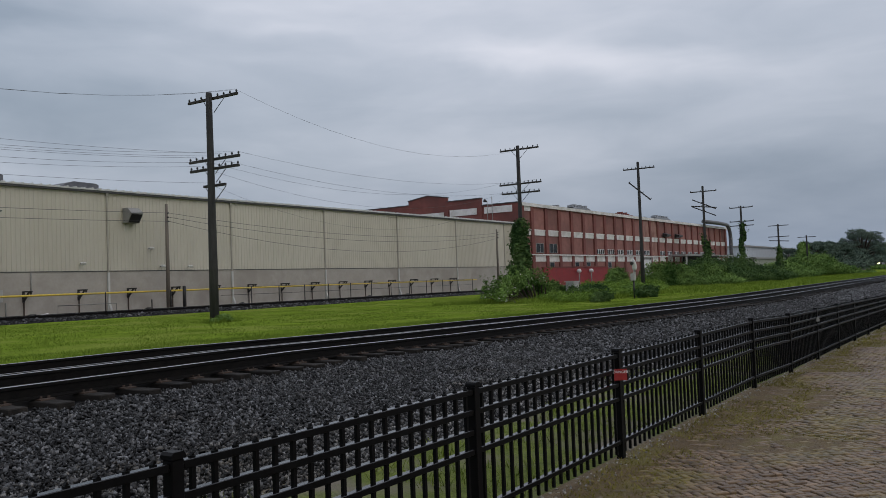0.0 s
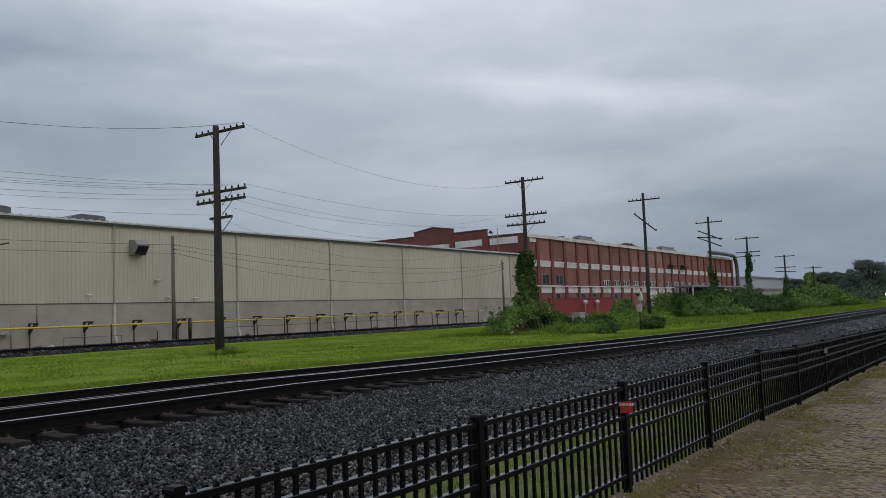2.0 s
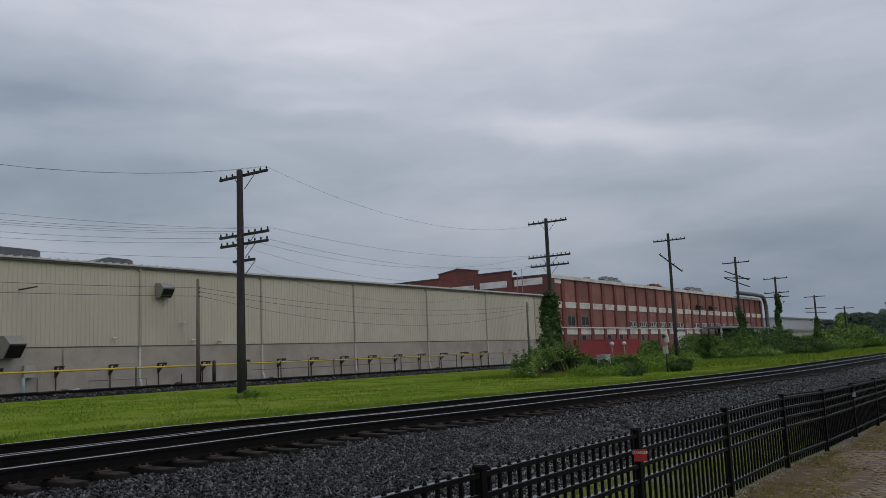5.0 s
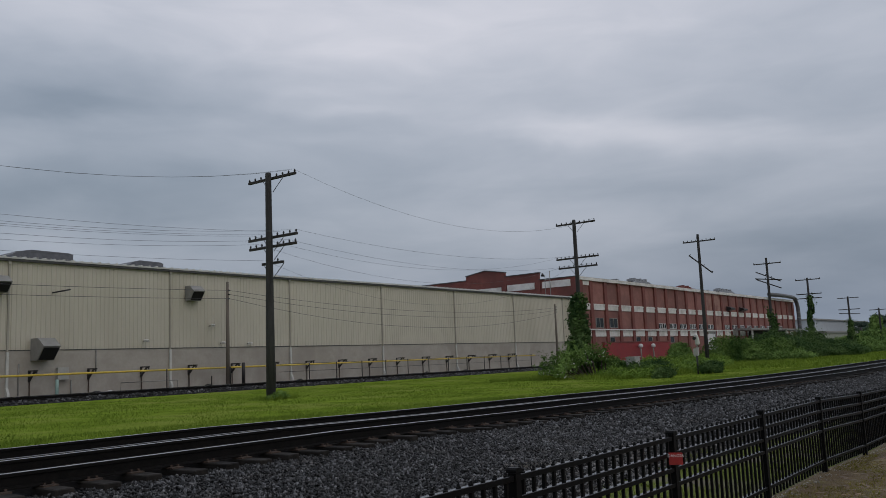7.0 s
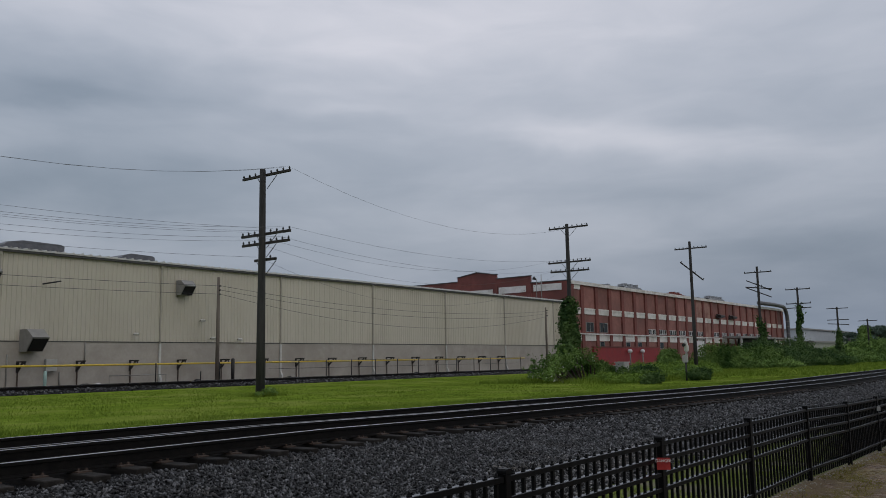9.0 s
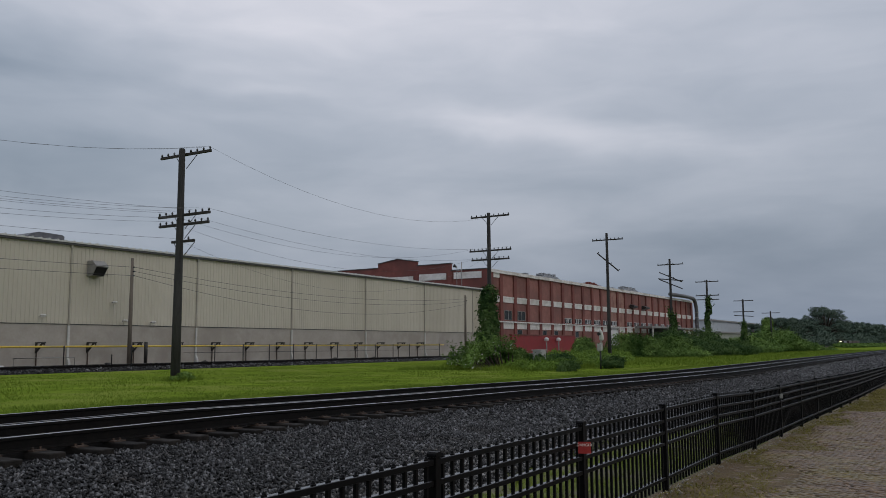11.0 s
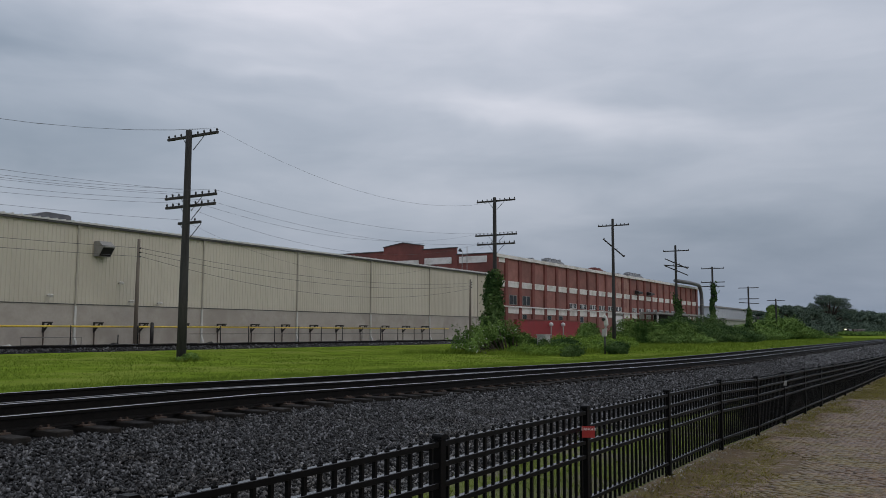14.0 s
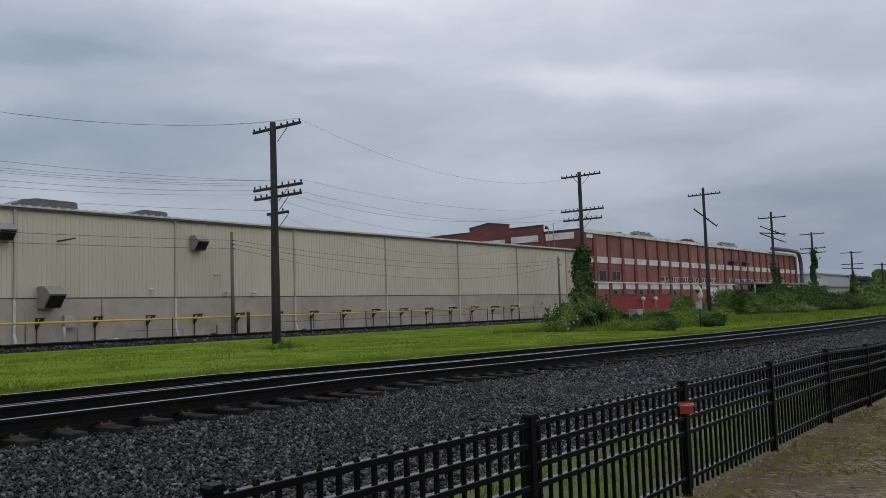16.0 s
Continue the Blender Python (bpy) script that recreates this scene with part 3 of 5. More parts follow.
# ---- black steel fence along the paving ----
def build_fence():
    fence = thing("fence", "black powder-coated steel picket fence with square posts", "fence")
    bm = bmesh.new()
    box(bm, -0.031, 0.031, -0.031, 0.031, -0.05, 0.918)
    bmesh.ops.bevel(bm, geom=bm.edges[:], offset=0.004, segments=1, affect="EDGES")
    prism(bm, [(-0.035, 0.92), (0.035, 0.92), (0.035, 0.938), (0.024, 0.95), (-0.024, 0.95), (-0.035, 0.938)], "y", -0.035, 0.035)
    post = to_mesh("post", bm, M["fence_paint"])
    half = PANEL / 2 - 0.035
    rails = []
    for z in FENCE_RAILS:
        bm = bmesh.new()
        box(bm, -half, half, -0.022, 0.022, z - 0.036, z)
        bmesh.ops.bevel(bm, geom=bm.edges[:], offset=0.003, segments=1, affect="EDGES")
        bm.normal_update()
        for f in bm.faces:
            f.material_index = 1 if f.calc_center_median().z > z - 0.002 else 0
        me = to_mesh("rail", bm, M["fence_paint"])
        me.materials.append(M["fence_wet"])
        rails.append(me)
    bm = bmesh.new()
    box(bm, -0.0105, 0.0105, -0.0105, 0.0105, 0.045, 0.915)
    prism(bm, [(-0.0085, 0.916), (0.0085, 0.916), (0.004, 0.924), (0.0, 0.931), (-0.004, 0.924)], "y", -0.007, 0.007)
    picket = to_mesh("picket", bm, M["fence_paint"])
    far = bmesh.new()
    nearby = 0
    for k in range(-6, 34):
        x0 = POST0 + k * PANEL + (0.095 if k < 0 else 0.0)
        z0, z1 = land(x0, FENCE_Y), land(x0 + PANEL, FENCE_Y)
        place("post", post, fence, (x0, FENCE_Y, z0))
        zc = (z0 + z1) / 2
        tilt = math.atan2(z1 - z0, PANEL)
        for r in rails:
            ob = place("rail", r, fence, (x0 + PANEL / 2, FENCE_Y, zc))
            ob.rotation_euler[1] = -tilt
            if k == -1:
                ob.scale[0], ob.location.x = (PANEL - 0.165) / (PANEL - 0.07), x0 + (PANEL - 0.095) / 2
        n = 19
        for i in range(n):
            x = x0 + 0.035 + (PANEL - 0.07 - (0.095 if k == -1 else 0.0)) * (i + 0.5) / n
            z = z0 + (z1 - z0) * (x - x0) / PANEL
            if -2 <= k < 13:
                place("picket", picket, fence, (x, FENCE_Y, z))
            else:
                box(far, x - 0.0125, x + 0.0125, FENCE_Y - 0.0125, FENCE_Y + 0.0125, z + 0.045, z + 0.9)
    part("pickets_in_the_distance", far, M["fence_paint"], fence, kind="stuff")


FENCE_RAILS = (0.908, 0.782, 0.657, 0.535, 0.165)
build_fence()


def build_danger_sign():
    x, z = POST0 + PANEL, 0.735
    sign = thing("danger_sign", "small red warning plate with white lettering on a fence post", "sign", (x - 0.12, FENCE_Y - 0.075, z))
    sign.scale = (0.84, 0.84, 0.84)
    sign.rotation_euler[2] = radians(-66)
    boxes("plate", M["sign_red"], sign, (-0.064, 0.064, -0.004, 0.0, -0.058, 0.058))
    bm = bmesh.new()
    box(bm, -0.06, 0.06, -0.006, -0.0045, 0.004, 0.053)
    part("heading_panel", bm, M["sign_red"], sign)
    cu = bpy.data.curves.new("lettering", "FONT")
    cu.body, cu.size, cu.align_x = "DANGER", 0.038, "CENTER"
    cu.extrude = 0.0008
    ob = new("lettering", cu)
    ob.data.materials.append(M["sign_white"])
    ob.parent = sign
    ob.matrix_local = pose(0, -0.0075, 0.016, 90, 0, 0)
    tagged(ob, "white letters")
    tag = thing("post_tag", "small pale plastic tag fixed to a fence post", "tag", (POST0 + 5 * PANEL - 0.04, FENCE_Y - 0.04, float(land(POST0 + 5 * PANEL, FENCE_Y)) + 0.74))
    boxes("plate", M["cabinet_grey"], tag, (-0.006, 0.0, -0.03, 0.025, -0.04, 0.04))


build_danger_sign()


# ---- tan warehouse ----
def build_warehouse():
    ware = thing("warehouse", "long tan ribbed-metal warehouse with a grey concrete base", "building")
    first, last = -4, 6
    x0, x1 = SEAM0 + first * BAY, 96.8
    # ribbed sheet of one bay
    bm = bmesh.new()
    pts, step = [], BAY / 37
    for i in range(37):
        a = i * step
        pts += [(a, 0.0), (a + step * 0.62, 0.0), (a + step * 0.72, -0.03), (a + step * 0.90, -0.03)]
    pts.append((BAY, 0.0))
    lo = [bm.verts.new((x, y, WALL_MID + 0.02)) for x, y in pts]
    hi = [bm.verts.new((x, y, EAVE - 0.14)) for x, y in pts]
    for i in range(len(pts) - 1):
        bm.faces.new((lo[i], lo[i + 1], hi[i + 1], hi[i]))
    sheet = to_mesh("wall_panel", bm, M["tan_metal"])
    bm = bmesh.new()
    box(bm, 0.0, BAY - 0.012, 0, 0.25, WALL_BASE - 0.3, WALL_MID - 0.03)
    base = to_mesh("base_wall", bm, M["grey_block"])
    bm = bmesh.new()
    box(bm, -0.075, 0.075, -0.16, -0.05, 1.0, WALL_MID - 0.1)
    prism(bm, [(-0.16, 1.0), (-0.05, 1.0), (-0.05, WALL_BASE + 0.05), (-0.36, WALL_BASE + 0.05), (-0.36, WALL_BASE + 0.2)], "x", -0.075, 0.075)
    spout = to_mesh("downspout", bm, M["trim_light"])
    bm = bmesh.new()
    box(bm, -0.05, 0.05, -0.12, -0.035, WALL_MID - 0.1, EAVE - 0.16)
    box(bm, -0.1, 0.1, -0.18, -0.03, EAVE - 0.34, EAVE - 0.16)
    strip = to_mesh("joint_strip", bm, M["joint_tan"])
    for k in range(first, last):
        x = SEAM0 + k * BAY
        full = place("wall_panel", sheet, ware, (x, WALL_Y, 0))
        foot = place("base_wall", base, ware, (x, WALL_Y - 0.02, 0))
        if k == last - 1:
            full.scale[0] = foot.scale[0] = (x1 - x) / BAY
        place("joint_strip", strip, ware, (x, WALL_Y, 0))
        if k != 5:
            place("downspout", spout, ware, (x, WALL_Y, 0))
    boxes("ledge", M["trim_dark"], ware, (x0, x1, WALL_Y - 0.05, WALL_Y + 0.1, WALL_MID - 0.03, WALL_MID + 0.025))
    boxes("gutter", M["trim_dark"], ware, (x0, x1 + 0.1, WALL_Y - 0.22, WALL_Y + 0.02, EAVE - 0.16, EAVE - 0.02))
    boxes("eave_trim", M["trim_light"], ware, (x0, x1 + 0.12, WALL_Y - 0.26, WALL_Y + 0.05, EAVE - 0.02, EAVE + 0.07))
    bm = bmesh.new()
    prism(bm, [(WALL_Y - 0.2, EAVE + 0.075), (WALL_Y + 26, EAVE + 1.1), (WALL_Y + 52, EAVE + 0.075), (WALL_Y + 52, EAVE - 0.1), (WALL_Y + 0.05, EAVE - 0.1)], "x", x0, x1)
    part("roof", bm, M["roof_felt"], ware)
    bm = bmesh.new()
    for i in range(int((x1 - x0) / 0.61)):
        x = x0 + 0.3 + i * 0.61
        prism(bm, [(x - 0.06, EAVE + 0.07), (x + 0.06, EAVE + 0.07), (x + 0.03, EAVE + 0.15), (x - 0.03, EAVE + 0.15)], "y", WALL_Y - 0.26, WALL_Y + 1.5)
    part("roof_ribs", bm, M["trim_light"], ware, "pale standing ribs of the roof edge", "stuff")
    boxes("end_wall", M["tan_metal"], ware, (x1 - 0.25, x1 - 0.02, WALL_Y + 0.05, WALL_Y + 52, WALL_BASE - 0.3, EAVE - 0.1))
    boxes("end_wall", M["tan_metal"], ware, (x0, x0 + 0.25, WALL_Y + 0.05, WALL_Y + 52, WALL_BASE - 0.3, EAVE - 0.1))
    boxes("rear_wall", M["tan_metal"], ware, (x0, x1, WALL_Y + 51.7, WALL_Y + 52, WALL_BASE - 0.3, EAVE - 0.1))

    # exhaust hoods on the wall
    for x, z, w, h, d in ((36.75, 6.55, 0.98, 1.05, 1.0), (25.7, 2.55, 1.05, 1.35, 1.6), (23.0, 6.6, 1.0, 1.0, 1.1)):
        hood = thing("exhaust_hood", "grey sheet-metal exhaust hood with a dark mouth on the wall", "vent", (x, WALL_Y - 0.04, z), "hoods on the warehouse wall")
        bm = bmesh.new()
        prof = [(0.0, 0.0), (0.0, h), (-d * 0.55, h), (-d, h * 0.62), (-d * 0.52, 0.0)]
        prism(bm, prof, "x", 0, w)
        part("shell", bm, M["hood_grey"], hood)
        # the shell is solid: a near-black slab stands for the shade in its mouth
        bm = bmesh.new()
        q = [(-d * 0.97, h * 0.55), (-d * 0.55, 0.04)]
        nx, nz = -0.02, -0.012
        a = [bm.verts.new((xx, p[0] + nx, p[1] + nz)) for xx, p in ((0.06, q[0]), (w - 0.06, q[0]), (w - 0.06, q[1]), (0.06, q[1]))]
        b = [bm.verts.new((v.co.x, v.co.y + 0.05, v.co.z + 0.02)) for v in a]
        bm.faces.new(a)
        bm.faces.new(b[::-1])
        for i in range(4):
            bm.faces.new((a[i], a[(i + 1) % 4], b[(i + 1) % 4], b[i]))
        part("mouth", bm, M["inside_shade"], hood, "near-black panel painted as the shade inside the hood")

    # rooftop units
    for x, w, h in ((27.0, 4.2, 0.75), (35.6, 2.9, 0.6)):
        unit = thing("rooftop_unit", "low grey ventilation unit on the warehouse roof", "roof unit", (x, 56.2, EAVE + 0.18), "units on the warehouse roof")
        bm = bmesh.new()
        prism(bm, [(0, 0), (w, 0), (w, h + 0.35), (w * 0.93, h + 0.45), (w * 0.3, h + 0.5), (0.25, h + 0.32), (0, h + 0.12)], "y", 0, 2.2)
        part("housing", bm, M["unit_grey"], unit)
        bm = bmesh.new()
        for i in range(int(w / 0.3)):
            box(bm, 0.15 + i * 0.3, 0.23 + i * 0.3, -0.03, -0.002, 0.15, h)
        part("louvres", bm, M["hood_grey"], unit)

    # wall lamps and small fittings
    for x, z in ((33.4, 3.7), (39.8, 3.5), (42.3, 3.45), (38.85, 4.78)):
        lamp = thing("wall_lamp", "small pale flood lamp on the warehouse wall", "lamp", (x, WALL_Y - 0.06, z), "lamps on the warehouse wall")
        bm = bmesh.new()
        rod(bm, [(0, 0, 0), (0, -0.2, 0.03), (0, -0.3, 0.05)], [0.04, 0.05, 0.07], 8)
        part("arm", bm, M["hood_grey"], lamp)
        for dx in (-0.14, 0.14):
            bm = bmesh.new()
            rod(bm, [(0, -0.25, 0.06), (dx * 0.6, -0.32, 0.04), (dx * 0.8, -0.4, -0.02)], [0.04, 0.09, 0.105], 10)
            part("head", bm, M["white_band"], lamp, "white lamp head")
    arm = thing("wall_bracket", "thin dark bracket arm on the warehouse wall", "bracket", (27.0, WALL_Y - 0.05, 6.8))
    bm = bmesh.new()
    rod(bm, [(0, 0, -0.05), (0.3, -0.7, 0.02), (0.75, -0.75, 0.12)], 0.05, 6)
    part("arm", bm, M["black_steel"], arm)


build_warehouse()


# ---- red brick factory ----
def build_factory():
    fac = thing("brick_factory", "two-storey red brick factory with white concrete bands", "building")
    y0, x0, x1, base = 56.0, 105.6, 216.0, 0.4
    top = 12.35
    step = 4.54
    n = 24
    first = 109.0
    boxes("wall", M["brick_red"], fac, (x0 + 0.3, x1, y0 + 0.25, y0 + 34, base, top - 0.4))
    boxes("roof", M["roof_felt"], fac, (x0 + 0.31, x1 + 0.1, y0 + 0.31, y0 + 34, top - 0.4, top - 0.05))
    boxes("cornice", M["white_band"], fac, (x0 - 0.1, x1 + 0.15, y0 - 0.28, y0 + 0.3, top - 0.3, top + 0.18), label="pale concrete coping")
    boxes("cornice_band", M["white_band"], fac, (x0 + 0.1, x0 + 3.0, y0 - 0.06, y0 + 0.25, top - 0.95, top - 0.31))
    xs = [x0 + 0.45] + [first + i * step for i in range(n)]
    bm = bmesh.new()
    box(bm, -0.42, 0.42, -0.16, 0.3, base, top - 0.305)
    pil = to_mesh("pilaster", bm, M["brick_red"])
    for x in xs:
        place("pilaster", pil, fac, (x, y0, 0))
    w = step - 0.84 - 0.01
    meshes = {}

    def bay(nm, z0, z1, ya, yb, m, ww):
        key = (nm, z0, round(ww, 2))
        if key not in meshes:
            bm = bmesh.new()
            box(bm, -ww / 2, ww / 2, ya, yb, z0, z1)
            meshes[key] = to_mesh(nm, bm, M[m])
        return meshes[key]

    for i in range(len(xs) - 1):
        a, b = xs[i], xs[i + 1]
        c, ww = (a + b) / 2, b - a - 0.86
        place("infill", bay("infill" if i not in (11, 12) else "infill_pale", 8.8, top - 0.305, 0.08, 0.25, "brick_infill" if i not in (11, 12) else "brick_pale", ww), fac, (c, y0, 0))
        place("white_panel", bay("white_panel", 7.9, 8.78, -0.04, 0.24, "white_band", ww), fac, (c, y0, 0), "white concrete spandrel panel")
        place("band_sill", bay("band_sill", 8.55, 8.72, -0.12, -0.045, "white_band", ww), fac, (c, y0, 0))
        place("infill", bay("infill_low" if i not in (11, 12) else "infill_low_pale", 5.2, 7.88, 0.08, 0.25, "brick_infill" if i not in (11, 12) else "brick_pale", ww), fac, (c, y0, 0))
        place("white_panel", bay("white_panel_low", 4.05, 4.95, -0.04, 0.24, "white_band", ww), fac, (c, y0, 0), "white concrete spandrel panel")
        place("infill", bay("infill_base", base, 4.03, 0.06, 0.25, "brick_infill", ww), fac, (c, y0, 0))
    boxes("ledge", M["white_band"], fac, (x0, x1 - 45, y0 - 0.3, y0 - 0.17, 4.96, 5.14))
    # windows: two wider ones near the corner, then pairs high in each bay
    def window(x, z, ww, h, panes, label):
        win = tagged(new("window"), label)
        win.parent = fac
        win.location = (x, y0 + 0.04, z)
        pw = ww / panes
        for i in range(panes):
            boxes("pane", M["window_glass"], win, (i * pw + 0.05, (i + 1) * pw - 0.05, 0.0, 0.03, 0.05, h - 0.05))
        bm = bmesh.new()
        for i in range(panes + 1):
            box(bm, i * pw - 0.05, i * pw + 0.05, -0.05, 0.035, 0.051, h - 0.051)
        box(bm, -0.05, ww + 0.05, -0.05, 0.035, 0.0, 0.05)
        box(bm, -0.05, ww + 0.05, -0.05, 0.035, h - 0.05, h)
        part("frame", bm, M["white_metal" if panes == 2 and h < 1.4 else "hood_grey"], win)

    window(110.2, 5.35, 2.3, 1.4, 2, "wide dark window")
    window(114.6, 5.35, 2.5, 1.4, 2, "wide dark window")
    for i in range(5, 21):
        c = first + i * step
        if i in (11,):
            continue
        window(c + 0.72, 5.3, 1.4, 0.85, 2, "small white-framed window")
        window(c + 2.45, 5.3, 1.4, 0.85, 2, "small white-framed window")
    for i in (1, 3, 4, 6):
        c = first + i * step
        window(c + 0.9, 2.95, 1.5, 1.0, 1, "small dark ground-floor window")
    # west end with its stepped parapet and gable
    bm = bmesh.new()
    out = [(y0, base), (y0, top + 0.2), (62.4, top + 0.2), (62.4, 13.6), (68.3, 13.55), (68.3, 14.2), (71.9, 14.75), (75.5, 14.2), (75.5, 13.55), (84, 13.5), (90, 13.5), (90, base)]
    prism(bm, out, "x", x0 - 0.001, x0 + 0.3)
    part("gable_wall", bm, M["brick_red"], fac)
    cop = bmesh.new()
    for (ya, za), (yb, zb) in zip(out[1:-2], out[2:-1]):
        if abs(ya - yb) > 0.1:
            prism(cop, [(ya - 0.05, za), (yb + 0.05, zb), (yb + 0.05, zb + 0.12), (ya - 0.05, za + 0.12)], "x", x0 - 0.12, x0 + 0.42)
    part("gable_coping", cop, M["trim_dark"], fac)
    for ya, yb, z in ((57.3, 61.9, 11.75), (63.2, 67.9, 11.75), (69.0, 74.8, 11.55), (76.2, 83, 11.6)):
        boxes("white_panel", M["white_band"], fac, (x0 - 0.1, x0 - 0.002, ya, yb, z - 0.45, z + 0.5))
    for y in (56.35, 62.55, 68.45, 75.4):
        boxes("pilaster", M["brick_red"], fac, (x0 - 0.16, x0 - 0.002, y - 0.34, y + 0.34, base, 12.4))
    # red painted wall along the foot
    low = thing("painted_wall", "low bright red painted wall at the foot of the factory", "wall")
    boxes("wall", M["red_paint"], low, (107.6, 131.0, 53.6, 53.95, 0.35, 3.05))
    boxes("coping", M["brick_red"], low, (107.5, 131.1, 53.52, 54.03, 3.05, 3.2))
    # pale roller door and canopy further along
    door = thing("roller_door", "pale ribbed roller door in the factory wall", "door")
    bm = bmesh.new()
    for i in range(12):
        box(bm, 153.2, 157.6, 55.6, 55.66 + 0.02 * (i % 2), 0.45 + i * 0.33, 0.45 + (i + 1) * 0.33 - 0.012)
    part("slats", bm, M["white_metal"], door)
    boxes("frame", M["hood_grey"], door, (152.9, 153.19, 55.5, 55.8, 0.4, 4.7), (157.61, 157.9, 55.5, 55.8, 0.4, 4.7), (152.9, 157.9, 55.5, 55.8, 4.71, 4.95))
    can = thing("dock_canopy", "flat loading-dock canopy with a pale edge over a bay painted dark as shade", "canopy")
    boxes("slab", M["hood_grey"], can, (168, 206, 52.0, 55.5, 5.05, 5.4))
    # near-black sheet on the wall in place of the shade under the canopy
    boxes("dark_bay", M["inside_shade"], can, (178, 205, 55.55, 55.72, 0.5, 5.04))
    for x in (169.5, 181, 193, 205):
        boxes("column", M["white_metal"], can, (x - 0.16, x + 0.16, 52.2, 52.5, 0.3, 5.048))
    lamp = thing("dock_lamp", "small lit lamp under the dock canopy", "lamp", (188, 53, 4.9))
    boxes("lens", M["dock_lamp"], lamp, (-0.5, 0.5, -0.15, 0.15, -0.06, 0.0))
    boxes("body", M["hood_grey"], lamp, (-0.6, 0.6, -0.2, 0.2, 0.002, 0.148))
    # roof plant
    for x, y, w, h, m in ((132, 59.5, 7.0, 1.3, "galvanised"), (124, 59, 3.0, 0.7, "galvanised"), (152.5, 59, 6.6, 0.95, "brick_red"), (174, 59.5, 9.0, 1.35, "galvanised"), (165.5, 59, 3.0, 0.6, "galvanised")):
        u = thing("rooftop_unit", "ventilation plant on the factory roof" if m == "galvanised" else "low red penthouse on the factory roof", "roof unit", (x, y, top - 0.05), "units on the factory roof")
        bm = bmesh.new()
        prism(bm, [(0, 0), (w, 0), (w, h * 0.7), (w * 0.85, h), (w * 0.12, h), (0, h * 0.75)], "y", 0, 3)
        part("housing", bm, M[m], u)
        bm = bmesh.new()
        for k in range(int(w / 1.1)):
            box(bm, 0.35 + k * 1.1, 1.0 + k * 1.1, 0.6, 1.6, h + 0.002, h + 0.35 + 0.2 * (k % 2))
        part("cowls", bm, M["galvanised" if m == "galvanised" else "brick_red"], u)
    # large duct at the far corner
    duct = thing("exhaust_duct", "large grey sheet-metal duct bending down the factory corner", "duct")
    bm = bmesh.new()
    pts = [(192, 55.0, 13.1), (204, 54.9, 13.2), (210, 54.6, 13.0)] + [(210 + 3.4 * math.sin(a), 54.6, 9.6 + 3.4 * math.cos(a)) for a in (0.4, 0.8, 1.2, 1.57)] + [(213.4, 54.6, 5.7), (213.4, 54.6, 0.5)]
    rod(bm, pts, 0.45, 12)
    part("pipe", bm, M["unit_grey"], duct)
    bm = bmesh.new()
    for z in (6.5, 8.2, 9.5):
        rod(bm, [(213.4, 54.6, z), (213.4, 54.6, z + 0.12)], 0.52, 12)
    part("flanges", bm, M["hood_grey"], duct, kind="stuff")
    for x in (165.8, 173.5):
        awn = thing("wall_hood", "dark hood projecting from the factory wall", "vent", (x, 55.8, 9.0), "hoods on the factory wall")
        bm = bmesh.new()
        prism(bm, [(0, 0), (0, 0.8), (-0.9, 0.5), (-0.9, 0.2)], "x", 0, 2.6)
        part("shell", bm, M["black_steel"], awn)


build_factory()


# ---- telegraph poles ----
def insulator_mesh():
    bm = bmesh.new()
    rod(bm, [(0, 0, 0), (0, 0, 0.03), (0, 0, 0.035), (0, 0, 0.09), (0, 0, 0.13)], [0.025, 0.025, 0.045, 0.04, 0.02], 6)
    return to_mesh("insulator", bm, M["insulator"])


INS = insulator_mesh()


def telegraph_pole(x, y, top, arms, label, radius=0.17):
    zb = float(land(x, y))
    pole = thing("telegraph_pole", label, "utility pole", (x, y, zb), "telegraph poles along the line")
    h = top - zb
    bm = bmesh.new()
    rod(bm, [(0, 0, -0.4), (0, 0, h * 0.33), (0.01, 0, h * 0.66), (0, 0, h - 0.06), (0, 0, h)], [radius * 1.12, radius * 0.98, radius * 0.82, radius * 0.72, radius * 0.62], 10)
    part("post", bm, M["pole_wood"], pole)
    for z, length, tilt, pins, braced in arms:
        bm = bmesh.new()
        box(bm, -0.05, 0.05, -length / 2, length / 2, -0.055, 0.055)
        bmesh.ops.bevel(bm, geom=bm.edges[:], offset=0.008, segments=1, affect="EDGES")
        arm = part("crossarm", bm, M["arm_wood"], pole)
        arm.location = (radius * 0.85 + 0.04, 0, z - zb)
        arm.rotation_euler[0] = radians(tilt)
        for s in (-1, 1):
            for i in range(pins // 2):
                place("insulator", INS, arm, (0, s * (0.32 + (length / 2 - 0.38) * i / max(pins // 2 - 1, 1)), 0.055))
        if braced:
            bm = bmesh.new()
            for s in (-1, 1):
                rod(bm, [(radius + 0.08, s * 0.62, z - zb - 0.06), (radius * 0.9, s * 0.1, z - zb - 0.62)], 0.016, 5)
            part("brace", bm, M["black_steel"], pole)
    return pole


